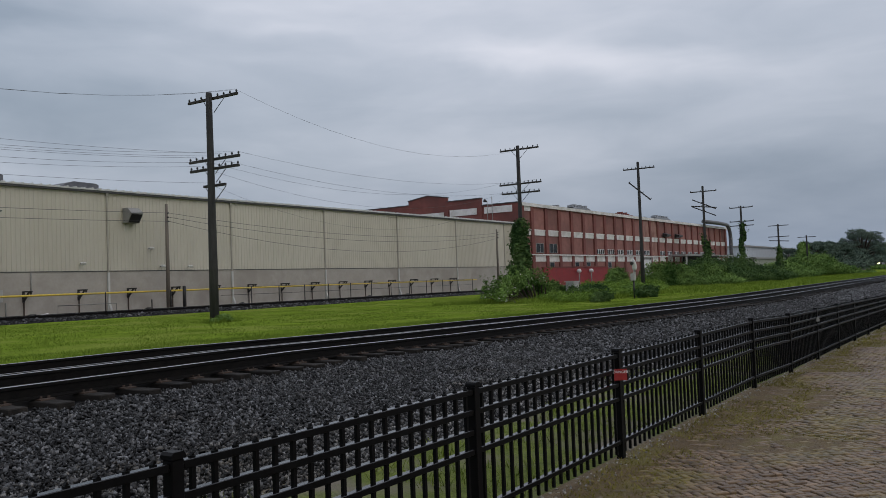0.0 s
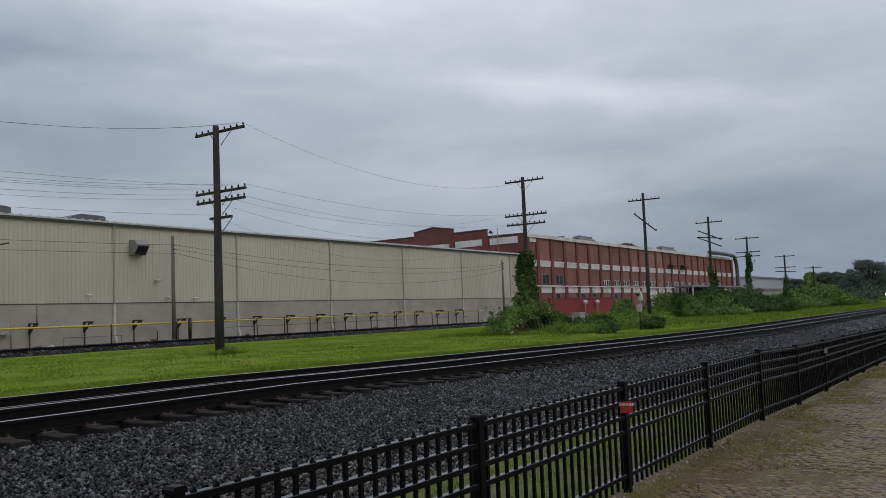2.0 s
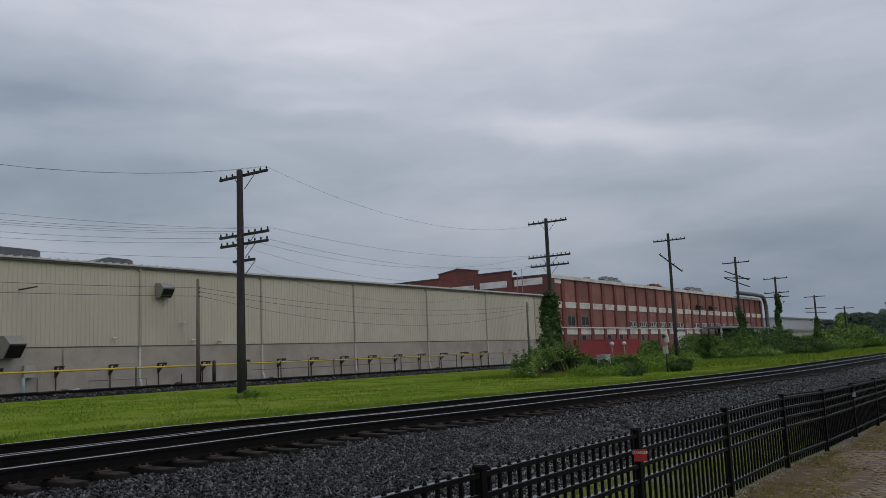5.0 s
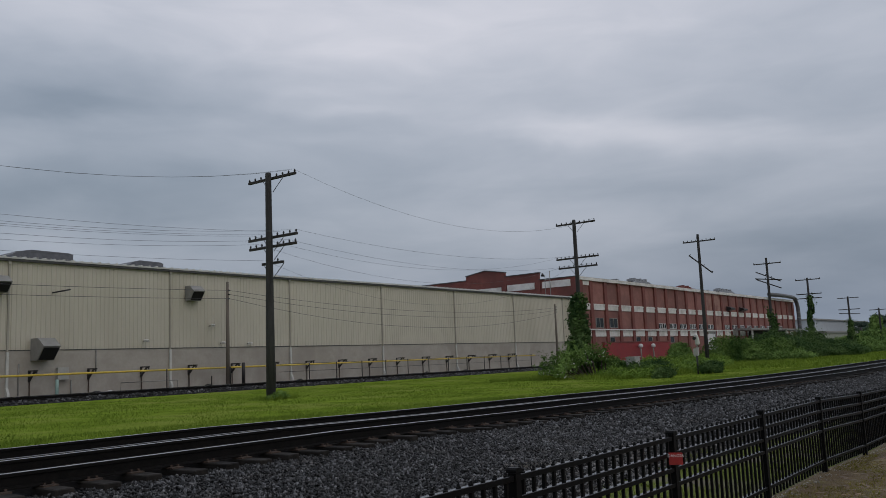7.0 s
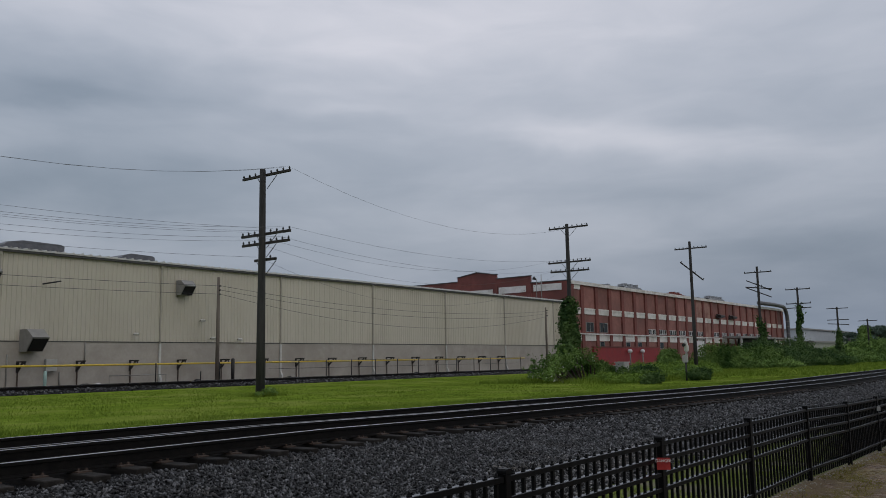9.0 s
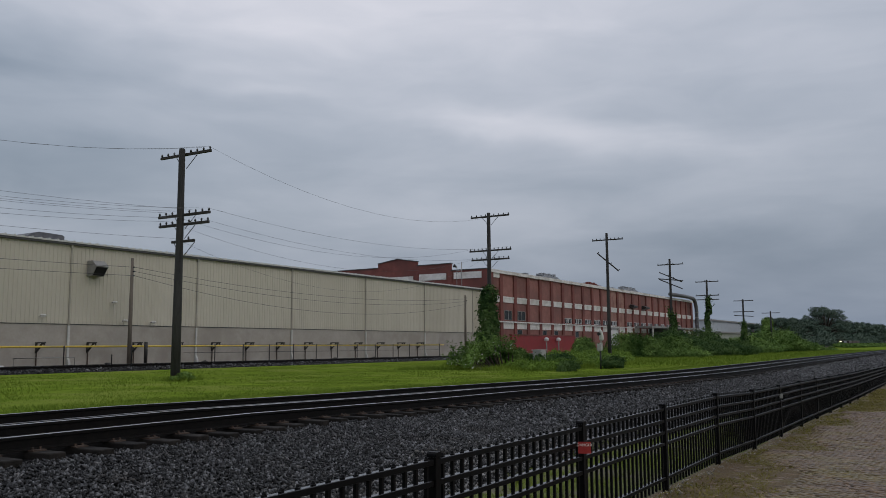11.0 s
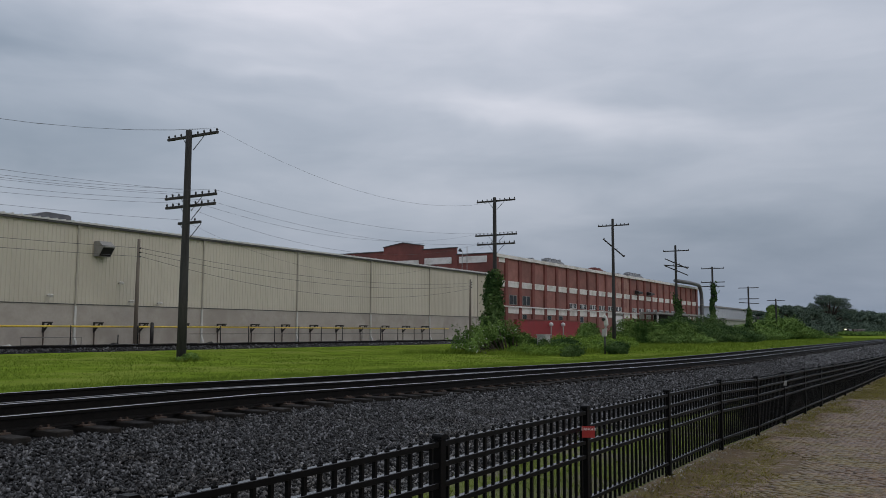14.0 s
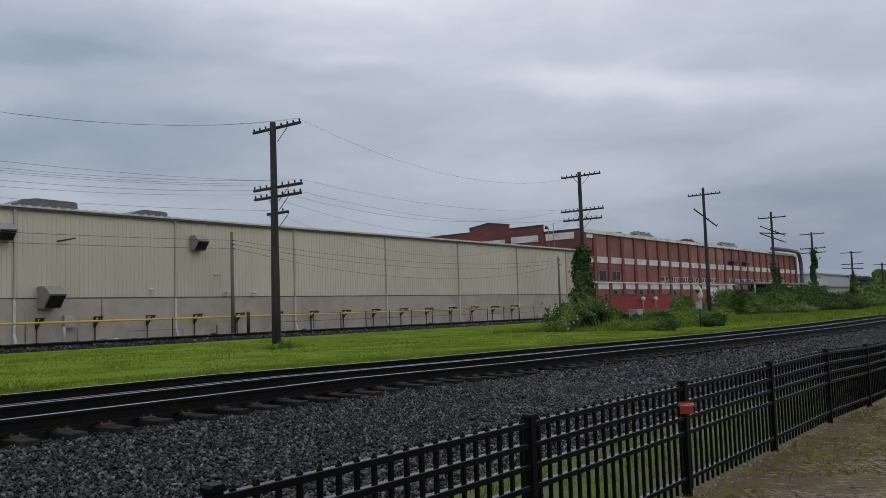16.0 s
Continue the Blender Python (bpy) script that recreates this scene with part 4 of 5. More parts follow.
POLES = {
    1: (24.17, 9.98, ((9.76, 3.05, 0, 8, 1), (7.16, 3.1, 0, 8, 1), (6.76, 3.0, 0, 8, 1), (6.04, 1.35, 0, 2, 1))),
    2: (51.8, 10.92, ((10.68, 3.05, 0, 8, 1), (8.26, 3.3, 0, 10, 1), (7.62, 3.0, 0, 8, 1))),
    3: (75.6, 12.15, ((11.52, 3.05, 0, 8, 0), (9.4, 2.75, 41, 4, 0))),
    4: (96.3, 11.45, ((10.82, 3.0, 0, 4, 0), (9.35, 2.9, 25, 2, 0), (9.05, 2.9, 7, 2, 0), (8.55, 2.9, 24, 0, 0))),
    5: (113.2, 10.1, ((9.88, 3.0, 0, 4, 0), (8.05, 3.05, 0, 4, 0), (7.5, 3.0, 0, 2, 0))),
    6: (135.4, 8.5, ((8.3, 3.0, 0, 0, 0), (6.6, 3.0, 0, 0, 0), (5.95, 2.9, 4, 0, 0))),
    7: (158.3, 7.4, ((7.1, 3.0, 0, 0, 0),)),
    0: (-3.5, 9.9, ((9.7, 3.05, 0, 8, 1), (7.2, 3.1, 0, 8, 1), (6.8, 3.0, 0, 8, 1), (6.04, 1.35, 0, 2, 1))),
}
LABELS = {3: "weathered telegraph pole with one crossarm hanging askew", 4: "weathered telegraph pole with several broken tilted crossarms"}
for k, (x, top, arms) in POLES.items():
    telegraph_pole(x, 27.5, top, arms, LABELS.get(k, "tall weathered wooden telegraph pole with crossarms and glass insulators"), 0.185 if k < 2 else 0.17)


def wire(a, b, sag, r=0.0048, label="thin dark overhead wire between telegraph poles"):
    bm = bmesh.new()
    a, b = Vector(a), Vector(b)
    pts = []
    for i in range(15):
        t = i / 14
        p = a.lerp(b, t)
        p.z -= sag * 4 * t * (1 - t)
        pts.append(p)
    rod(bm, pts, r, 4)
    tagged(new("overhead_wire", to_mesh("overhead_wire", bm, M["wire"])), label, "wire", "overhead wires")


def build_wires():
    px = {k: POLES[k][0] + 0.18 for k in POLES}
    Y = 27.5
    for dy, z0, z1, s in ((-1.4, 9.95, 9.93, 1.85), (-1.0, 9.95, 9.93, 1.75), (1.1, 7.35, 7.38, 0.7), (0.4, 7.35, 7.38, 0.75), (-0.5, 7.35, 7.38, 0.6), (-1.2, 7.35, 7.38, 0.95), (0.9, 6.95, 6.98, 0.8), (-1.0, 6.95, 6.98, 0.9), (0.55, 6.2, 6.2, 0.45)):
        wire((px[0], Y + dy, z1), (px[1], Y + dy, z0), s)
    for dy, z0, z1, s in ((-1.4, 9.95, 10.85, 1.7), (-1.4, 7.35, 8.45, 0.8), (1.2, 7.35, 8.45, 1.2), (-1.0, 6.95, 7.8, 0.9), (0.9, 6.95, 7.8, 1.5), (0.5, 6.2, 7.7, 2.3)):
        wire((px[1], Y + dy, z0), (px[2], Y + dy, z1), s)


build_wires()


# ---- pipe, posts and small poles in front of the warehouse ----
def build_pipe():
    pipe = thing("gas_pipe", "long yellow gas pipe running along the warehouse wall", "pipe")
    bm = bmesh.new()
    rod(bm, [(-9, 50.1, 1.70), (20, 50.1, 1.68), (50, 50.1, 1.71), (83, 50.1, 1.72)], 0.066, 8)
    part("tube", bm, M["yellow"], pipe)
    bm = bmesh.new()
    prism(bm, [(50.92, 1.28), (50.97, 1.28), (50.97, 1.99), (50.92, 1.99)], "x", -0.07, 0.07)
    prism(bm, [(50.0, 1.91), (50.92, 1.91), (50.92, 1.99), (50.0, 1.99)], "x", -0.06, 0.06)
    prism(bm, [(50.25, 1.91), (50.37, 1.91), (50.92, 1.42), (50.92, 1.30)], "x", -0.05, 0.05)
    box(bm, -0.04, 0.04, 50.06, 50.14, 1.78, 1.91)
    bracket = to_mesh("bracket", bm, M["black_steel"])
    bm = bmesh.new()
    box(bm, -0.03, 0.03, -0.03, 0.03, WALL_BASE - 0.05, 1.28)
    leg = to_mesh("leg", bm, M["plate_rust"])
    for k in range(-10, 14):
        place("bracket", bracket, pipe, (29.45 + 3.79 * k, 0, 0), "black steel wall bracket")
        place("leg", leg, pipe, (29.45 + 3.79 * k, 50.9, 0), "thin dark steel leg under a bracket")
    low = thing("pipe_rail_fence", "low fence of thin dark steel posts beside the track", "fence")
    bm = bmesh.new()
    rod(bm, [(0, 0, 0.2), (0, 0, 1.8)], 0.04, 6)
    post = to_mesh("post", bm, M["black_steel"])
    for k in range(12):
        place("post", post, low, (46.6 + 3.02 * k, 48.7, 0.02))
    bm = bmesh.new()
    for z in (1.78, 1.2):
        rod(bm, [(43.5, 48.7, z), (80.0, 48.7, z)], 0.016, 5)
    part("line_wire", bm, M["wire"], low)
    for x, h, r in ((33.7, 1.4, 0.04), (38.9, 1.4, 0.05), (40.1, 1.65, 0.13), (42.6, 1.3, 0.05), (43.1, 1.6, 0.06), (37.3, 0.8, 0.04)):
        b = thing("bollard", "dark steel post standing beside the track", "post", (x, 48.7, 0.36), "posts beside the track")
        bm = bmesh.new()
        rod(bm, [(0, 0, -0.15), (0, 0, h - 0.04), (0, 0, h)], [r, r, r * 0.6], 7)
        part("shaft", bm, M["black_steel"], b)
    for x, top in ((39.25, 7.9), (86.9, 7.6), (-4.0, 8.0)):
        p = thing("service_pole", "slim grey wooden service pole close to the warehouse wall", "utility pole", (x, 49.4, 0.36), "service poles by the warehouse")
        bm = bmesh.new()
        rod(bm, [(0, 0, -0.3), (0, 0, 4), (0, 0, top - 0.36)], [0.15, 0.13, 0.10], 8)
        part("post", bm, M["service_wood"], p)
        for z in (7.25, 6.95, 6.65):
            bm = bmesh.new()
            rod(bm, [(0, -0.1, z - 0.36), (0, -0.24, z - 0.36)], 0.05, 6)
            part("insulator", bm, M["insulator"], p)
    for z, s in ((7.25, 1.0), (6.95, 1.2), (6.65, 1.9)):
        wire((39.25, 49.16, z), (86.9, 49.16, z - 0.1), s, 0.014, "thin dark service wire along the warehouse wall")
        if z != 6.95:
            wire((-4.0, 49.16, z + 0.1), (39.25, 49.16, z), 0.35, 0.014, "thin dark service wire along the warehouse wall")
    for x, z0, z1 in ((29.95, 1.7, 3.15), (25.0, 0.5, 2.4), (28.3, 0.4, 1.3)):
        c = thing("conduit", "thin grey conduit running up the warehouse base wall", "pipe", (x, WALL_Y - 0.075, 0), "conduits on the wall")
        bm = bmesh.new()
        rod(bm, [(0, 0, z0), (0, 0, z1)], 0.045, 6)
        part("tube", bm, M["hood_grey"], c)
    gate = thing("pipe_gate", "low grey tubular frame on the ground by the wall", "frame", (31.4, 50.4, 0.36))
    bm = bmesh.new()
    rod(bm, [(0, 0, 0.0), (0, 0, 0.62), (4.3, 0, 0.62), (4.3, 0, 0.0)], 0.035, 6)
    part("tube", bm, M["hood_grey"], gate)
    box_ = thing("meter_box", "pale meter box on the warehouse base wall", "box", (27.3, WALL_Y - 0.2, 1.35))
    boxes("case", M["cabinet_grey"], box_, (0, 0.7, -0.12, 0.17, 0, 0.75))
    marker = thing("marker_post", "short pale teal pipe marker post", "post", (27.0, 50.2, 0.38))
    bm = bmesh.new()
    rod(bm, [(0, 0, 0), (0, 0, 0.95), (0, 0, 1.0)], [0.1, 0.1, 0.06], 8)
    part("shaft", bm, M["marker_teal"], marker)
    for x in (29.6, 30.4, 38.2, 46.9, 63.3, 69.5):
        r = thing("rubble", "small dark heap of stones by the wall", "stones", (x, 50.2, 0.38), "heaps by the wall")
        bm = bmesh.new()
        bmesh.ops.create_icosphere(bm, subdivisions=2, radius=0.3)
        for v in bm.verts:
            v.co.z = max(v.co.z * 0.7, -0.05)
            v.co += 0.08 * noise.noise_vector(v.co * 4 + Vector((x, 0, 0)))
        part("heap", bm, M["black_steel"] if x != 30.4 else M["white_metal"], r)


build_pipe()


# ---- small things in the weeds ----
def build_small():
    z = float(land(52.9, 24))
    cab = thing("relay_cabinet", "grey metal relay cabinet standing in the weeds", "cabinet", (52.5, 24, z))
    bm = bmesh.new()
    box(bm, 0, 0.85, 0, 0.6, -0.05, 1.15)
    bmesh.ops.bevel(bm, geom=bm.edges[:], offset=0.02, segments=1, affect="EDGES")
    part("case", bm, M["cabinet_grey"], cab)
    boxes("lid", M["cabinet_grey"], cab, (-0.05, 0.9, -0.05, 0.65, 1.152, 1.22))
    boxes("door", M["cabinet_grey"], cab, (0.06, 0.79, -0.02, -0.002, 0.1, 1.08))
    z = float(land(50.55, 19))
    sig = thing("signal_stand", "weathered white and silver signal stand on a dark post", "signal", (50.55, 19, z))
    sig.scale = (0.8, 0.8, 0.9)
    bm = bmesh.new()
    rod(bm, [(0, 0, -0.2), (0, 0, 1.25)], 0.07, 8)
    part("post", bm, M["black_steel"], sig)
    bm = bmesh.new()
    box(bm, -0.3, 0.1, -0.16, 0.16, 1.25, 1.75)
    bmesh.ops.bevel(bm, geom=bm.edges[:], offset=0.04, segments=2, affect="EDGES")
    part("case", bm, M["cabinet_grey"], sig)
    bm = bmesh.new()
    pts = [(0.05, 0, 1.6), (0.22, 0, 1.78), (0.30, 0, 2.05), (0.26, 0, 2.35), (0.14, 0, 2.6), (-0.05, 0, 2.7)]
    rod(bm, pts, [0.07, 0.14, 0.2, 0.18, 0.14, 0.07], 8)
    part("lamp_arm", bm, M["white_metal"], sig, "curved white arm")
    bm = bmesh.new()
    rod(bm, [(-0.35, 0, 2.42), (-0.05, 0, 2.45)], [0.12, 0.1], 8)
    part("lamp", bm, M["black_steel"], sig)
    for x in (118.4, 123.0):
        v = thing("tank_vent", "white mushroom-shaped vent in front of the painted wall", "vent", (x, 53.1, 0.48), "vents by the painted wall")
        bm = bmesh.new()
        rod(bm, [(0, 0, -0.1), (0, 0, 1.75)], 0.1, 8)
        part("stem", bm, M["hood_grey"], v)
        bm = bmesh.new()
        rod(bm, [(0, 0, 1.75), (0, 0, 1.85), (0, 0, 2.1), (0, 0, 2.27), (0, 0, 2.33)], [0.18, 0.34, 0.36, 0.25, 0.08], 10)
        part("cap", bm, M["white_metal"], v)
    mast = thing("roof_mast", "thin antenna mast on the warehouse roof edge", "antenna", (94.1, 54, 8.9))
    bm = bmesh.new()
    rod(bm, [(0, 0, -0.1), (0, 0, 3.5)], 0.05, 5)
    rod(bm, [(0.1, 0.8, -0.1), (0.05, 0.75, 3.0)], 0.045, 5)
    rod(bm, [(0, 0, 2.5), (0.05, 0.77, 2.4)], 0.035, 5)
    part("mast", bm, M["hood_grey"], mast)
    bm = bmesh.new()
    rod(bm, [(0.05, 0.8, 2.9), (0.0, 1.15, 3.1)], [0.08, 0.25], 8)
    part("dish", bm, M["black_steel"], mast)
    shed = thing("low_shed", "low pale green flat-roofed shed", "building")
    boxes("wall", M["pale_green"], shed, (217, 252, 50, 62, 0.0, 4.4))
    boxes("roof", M["hood_grey"], shed, (216.6, 252.4, 49.6, 62.4, 4.402, 4.8))
    hall = thing("distant_hall", "pale flat-roofed industrial hall in the distance", "building")
    boxes("wall", M["far_white"], hall, (292, 372, 70, 100, 0.0, 9.6))
    boxes("roof", M["hood_grey"], hall, (291.5, 372.5, 69.5, 100.5, 9.602, 10.1))
    st = thing("chimney_stack", "slender dark vent stack beyond the bushes", "chimney", (207, 40, 0.2))
    bm = bmesh.new()
    rod(bm, [(0, 0, -0.3), (0, 0, 4.9)], 0.28, 8)
    part("shaft", bm, M["black_steel"], st)


build_small()


# ---- freight train standing far down the second track ----
def build_train():
    y = FAR_RAIL + GAUGE / 2
    loco = thing("locomotive", "black freight locomotive with lit headlights on the far track", "locomotive", (437, y, FAR_TOP + float(dip(437))))
    bm = bmesh.new()
    prism(bm, [(-1.5, 1.2), (1.5, 1.2), (1.5, 1.55), (-1.5, 1.55)], "x", 0.4, 21)
    part("underframe", bm, M["loco_black"], loco)
    bm = bmesh.new()
    prism(bm, [(-1.45, 1.56), (1.45, 1.56), (1.45, 3.9), (1.05, 4.6), (-1.05, 4.6), (-1.45, 3.9)], "x", 2.3, 5.2)
    part("cab", bm, M["loco_black"], loco)
    bm = bmesh.new()
    prism(bm, [(0.9, 1.56), (2.29, 1.56), (2.29, 3.4), (1.2, 3.0)], "y", -1.1, 1.1)
    part("nose", bm, M["loco_black"], loco)
    bm = bmesh.new()
    prism(bm, [(-0.95, 1.56), (0.95, 1.56), (0.95, 4.1), (0.6, 4.4), (-0.6, 4.4), (-0.95, 4.1)], "x", 5.21, 20)
    part("hood", bm, M["loco_black"], loco)
    for yy, z in ((-0.25, 4.25), (0.25, 4.25), (-0.9, 1.9), (0.9, 1.9)):
        bm = bmesh.new()
        x = 2.28 if z > 3 else 0.86
        rod(bm, [(x, yy, z), (x - 0.06, yy, z)], 0.2, 10)
        part("headlight", bm, M["lamp_on"], loco, "lit headlight")
    for xx in (3, 5, 7, 15, 17, 19):
        for s in (-0.75, 0.75):
            bm = bmesh.new()
            rod(bm, [(xx, s - 0.07, 0.5), (xx, s + 0.07, 0.5)], 0.5, 14)
            part("wheel", bm, M["black_steel"], loco)
    for k in range(3):
        w = thing("freight_wagon", "dark weathered covered freight wagon behind the locomotive", "wagon", (460 + k * 19, y, FAR_TOP + float(dip(460))), "wagons of the train")
        boxes("body", M["wagon_rust"], w, (0, 17, -1.5, 1.5, 1.1, 4.4))
        boxes("roof", M["hood_grey"], w, (-0.1, 17.1, -1.55, 1.55, 4.402, 4.55))
        for xx in (2, 3.8, 13.2, 15):
            for s in (-0.75, 0.75):
                bm = bmesh.new()
                rod(bm, [(xx, s - 0.07, 0.45), (xx, s + 0.07, 0.45)], 0.45, 12)
                part("wheel", bm, M["black_steel"], w)


build_train()


# ---- plants ----
def leaves(rng, lobes, n, size):
    """Four-cornered leaves, scattered in the shells of rounded lobes ((x, y, z), (rx, ry, rz))."""
    w = np.array([l[1][0] * l[1][2] + l[1][0] * l[1][1] for l in lobes])
    pick = rng.choice(len(lobes), n, p=w / w.sum())
    c = np.array([l[0] for l in lobes], dtype=float)[pick]
    r = np.array([l[1] for l in lobes], dtype=float)[pick]
    d = rng.normal(size=(n, 3))
    d /= np.linalg.norm(d, axis=1, keepdims=True)
    d[:, 2] = np.where(d[:, 2] < -0.8, -d[:, 2], d[:, 2])
    bump = 1 + 0.16 * np.sin(d[:, 0] * 7 + pick) * np.sin(d[:, 2] * 6 + d[:, 1] * 5 + pick * 2)
    shoot = np.where((rng.uniform(0, 1, n) < 0.13) & (d[:, 2] > 0), rng.uniform(1.0, 1.35, n), 1.0)
    p = c + d * r * (rng.uniform(0.4, 1.0, n) ** 0.45 * bump * shoot)[:, None]
    nrm = d + rng.normal(size=(n, 3)) * 0.6 + np.array([0, 0, 0.3])
    nrm /= np.linalg.norm(nrm, axis=1, keepdims=True)
    a = np.cross(nrm, rng.normal(size=(n, 3)))
    a /= np.linalg.norm(a, axis=1, keepdims=True)
    b = np.cross(nrm, a)
    s = (size * rng.uniform(0.6, 1.4, n))[:, None]
    tip = p + a * s + nrm * s * 0.15
    return np.stack([p - a * s, p + b * s * 0.5, tip, p - b * s * 0.5], axis=1)


def sprigs(rng, lobes, count, per, length, size):
    """Leafy shoots that stand out of the upper side of the lobes, so that the outline is ragged."""
    pick = rng.integers(0, len(lobes), count)
    c = np.array([l[0] for l in lobes], dtype=float)[pick]
    r = np.array([l[1] for l in lobes], dtype=float)[pick]
    d = rng.normal(size=(count, 3))
    d[:, 2] = np.abs(d[:, 2]) + 0.3
    d /= np.linalg.norm(d, axis=1, keepdims=True)
    root = c + d * r * 0.7
    way = d * 0.8 + rng.normal(size=(count, 3)) * 0.3 + np.array([0, 0, 0.75])
    way /= np.linalg.norm(way, axis=1, keepdims=True)
    ln = length * rng.uniform(0.4, 1.25, count)
    t = rng.uniform(0, 1, (count, per))
    side = rng.normal(size=(count, per, 3)) * size * 0.9
    p = root[:, None] + way[:, None] * (ln[:, None] * t)[..., None] + side
    p[..., 2] -= ln[:, None] * 0.35 * t ** 2.5
    p = p.reshape(-1, 3)
    n = len(p)
    nrm = rng.normal(size=(n, 3)) * 0.6 + np.array([0, 0, 0.8])
    nrm /= np.linalg.norm(nrm, axis=1, keepdims=True)
    a = np.cross(nrm, rng.normal(size=(n, 3)))
    a /= np.linalg.norm(a, axis=1, keepdims=True)
    b = np.cross(nrm, a)
    k = (size * rng.uniform(0.6, 1.3, n))[:, None]
    return np.stack([p - a * k, p + b * k * 0.45, p + a * k - nrm * k * 0.2, p - b * k * 0.45], axis=1)


def bush(x, y, lobes, n, size, leaf, label, category="bush", name="bush", stems=True, flowers=0, seed=0, group="", shoots=(0, 0, 0.0)):
    rng = np.random.default_rng(seed + int(abs(x) * 10))
    z = float(land(x, y))
    ob = thing(name, label, category, (x, y, z), group)
    mass = leaves(rng, lobes, n, size)
    if shoots[0]:
        mass = np.concatenate([mass, sprigs(rng, lobes, *shoots, size)])
    soup("foliage", mass, 4, M[leaf], ob, kind="stuff")
    if stems:
        bm = bmesh.new()
        for (cx, cy, cz), r in lobes:
            rod(bm, [(cx * 0.5, cy * 0.5, -0.15), (cx * 0.8, cy * 0.8, cz * 0.5), (cx, cy, cz)], [0.07, 0.045, 0.02], 5)
        part("stems", bm, M["bark"], ob, kind="stuff")
    if flowers:
        f = leaves(rng, lobes, flowers, size * 0.8)
        soup("blossom", f, 4, M["flower"], ob, label="small white flower heads", kind="stuff")
    return ob


def lobes_row(rng, x0, x1, h, depth, n):
    out = []
    for i in range(n):
        t = (i + 0.5) / n
        hh = h(t) * rng.uniform(0.72, 1.14)
        r = (x1 - x0) / n * rng.uniform(0.6, 0.95)
        out.append(((x0 + (x1 - x0) * t + rng.normal() * 0.5, rng.uniform(-depth, depth), hh * 0.47), (r, rng.uniform(0.7, 1.1) * depth + 0.8, hh * 0.5)))
    return out


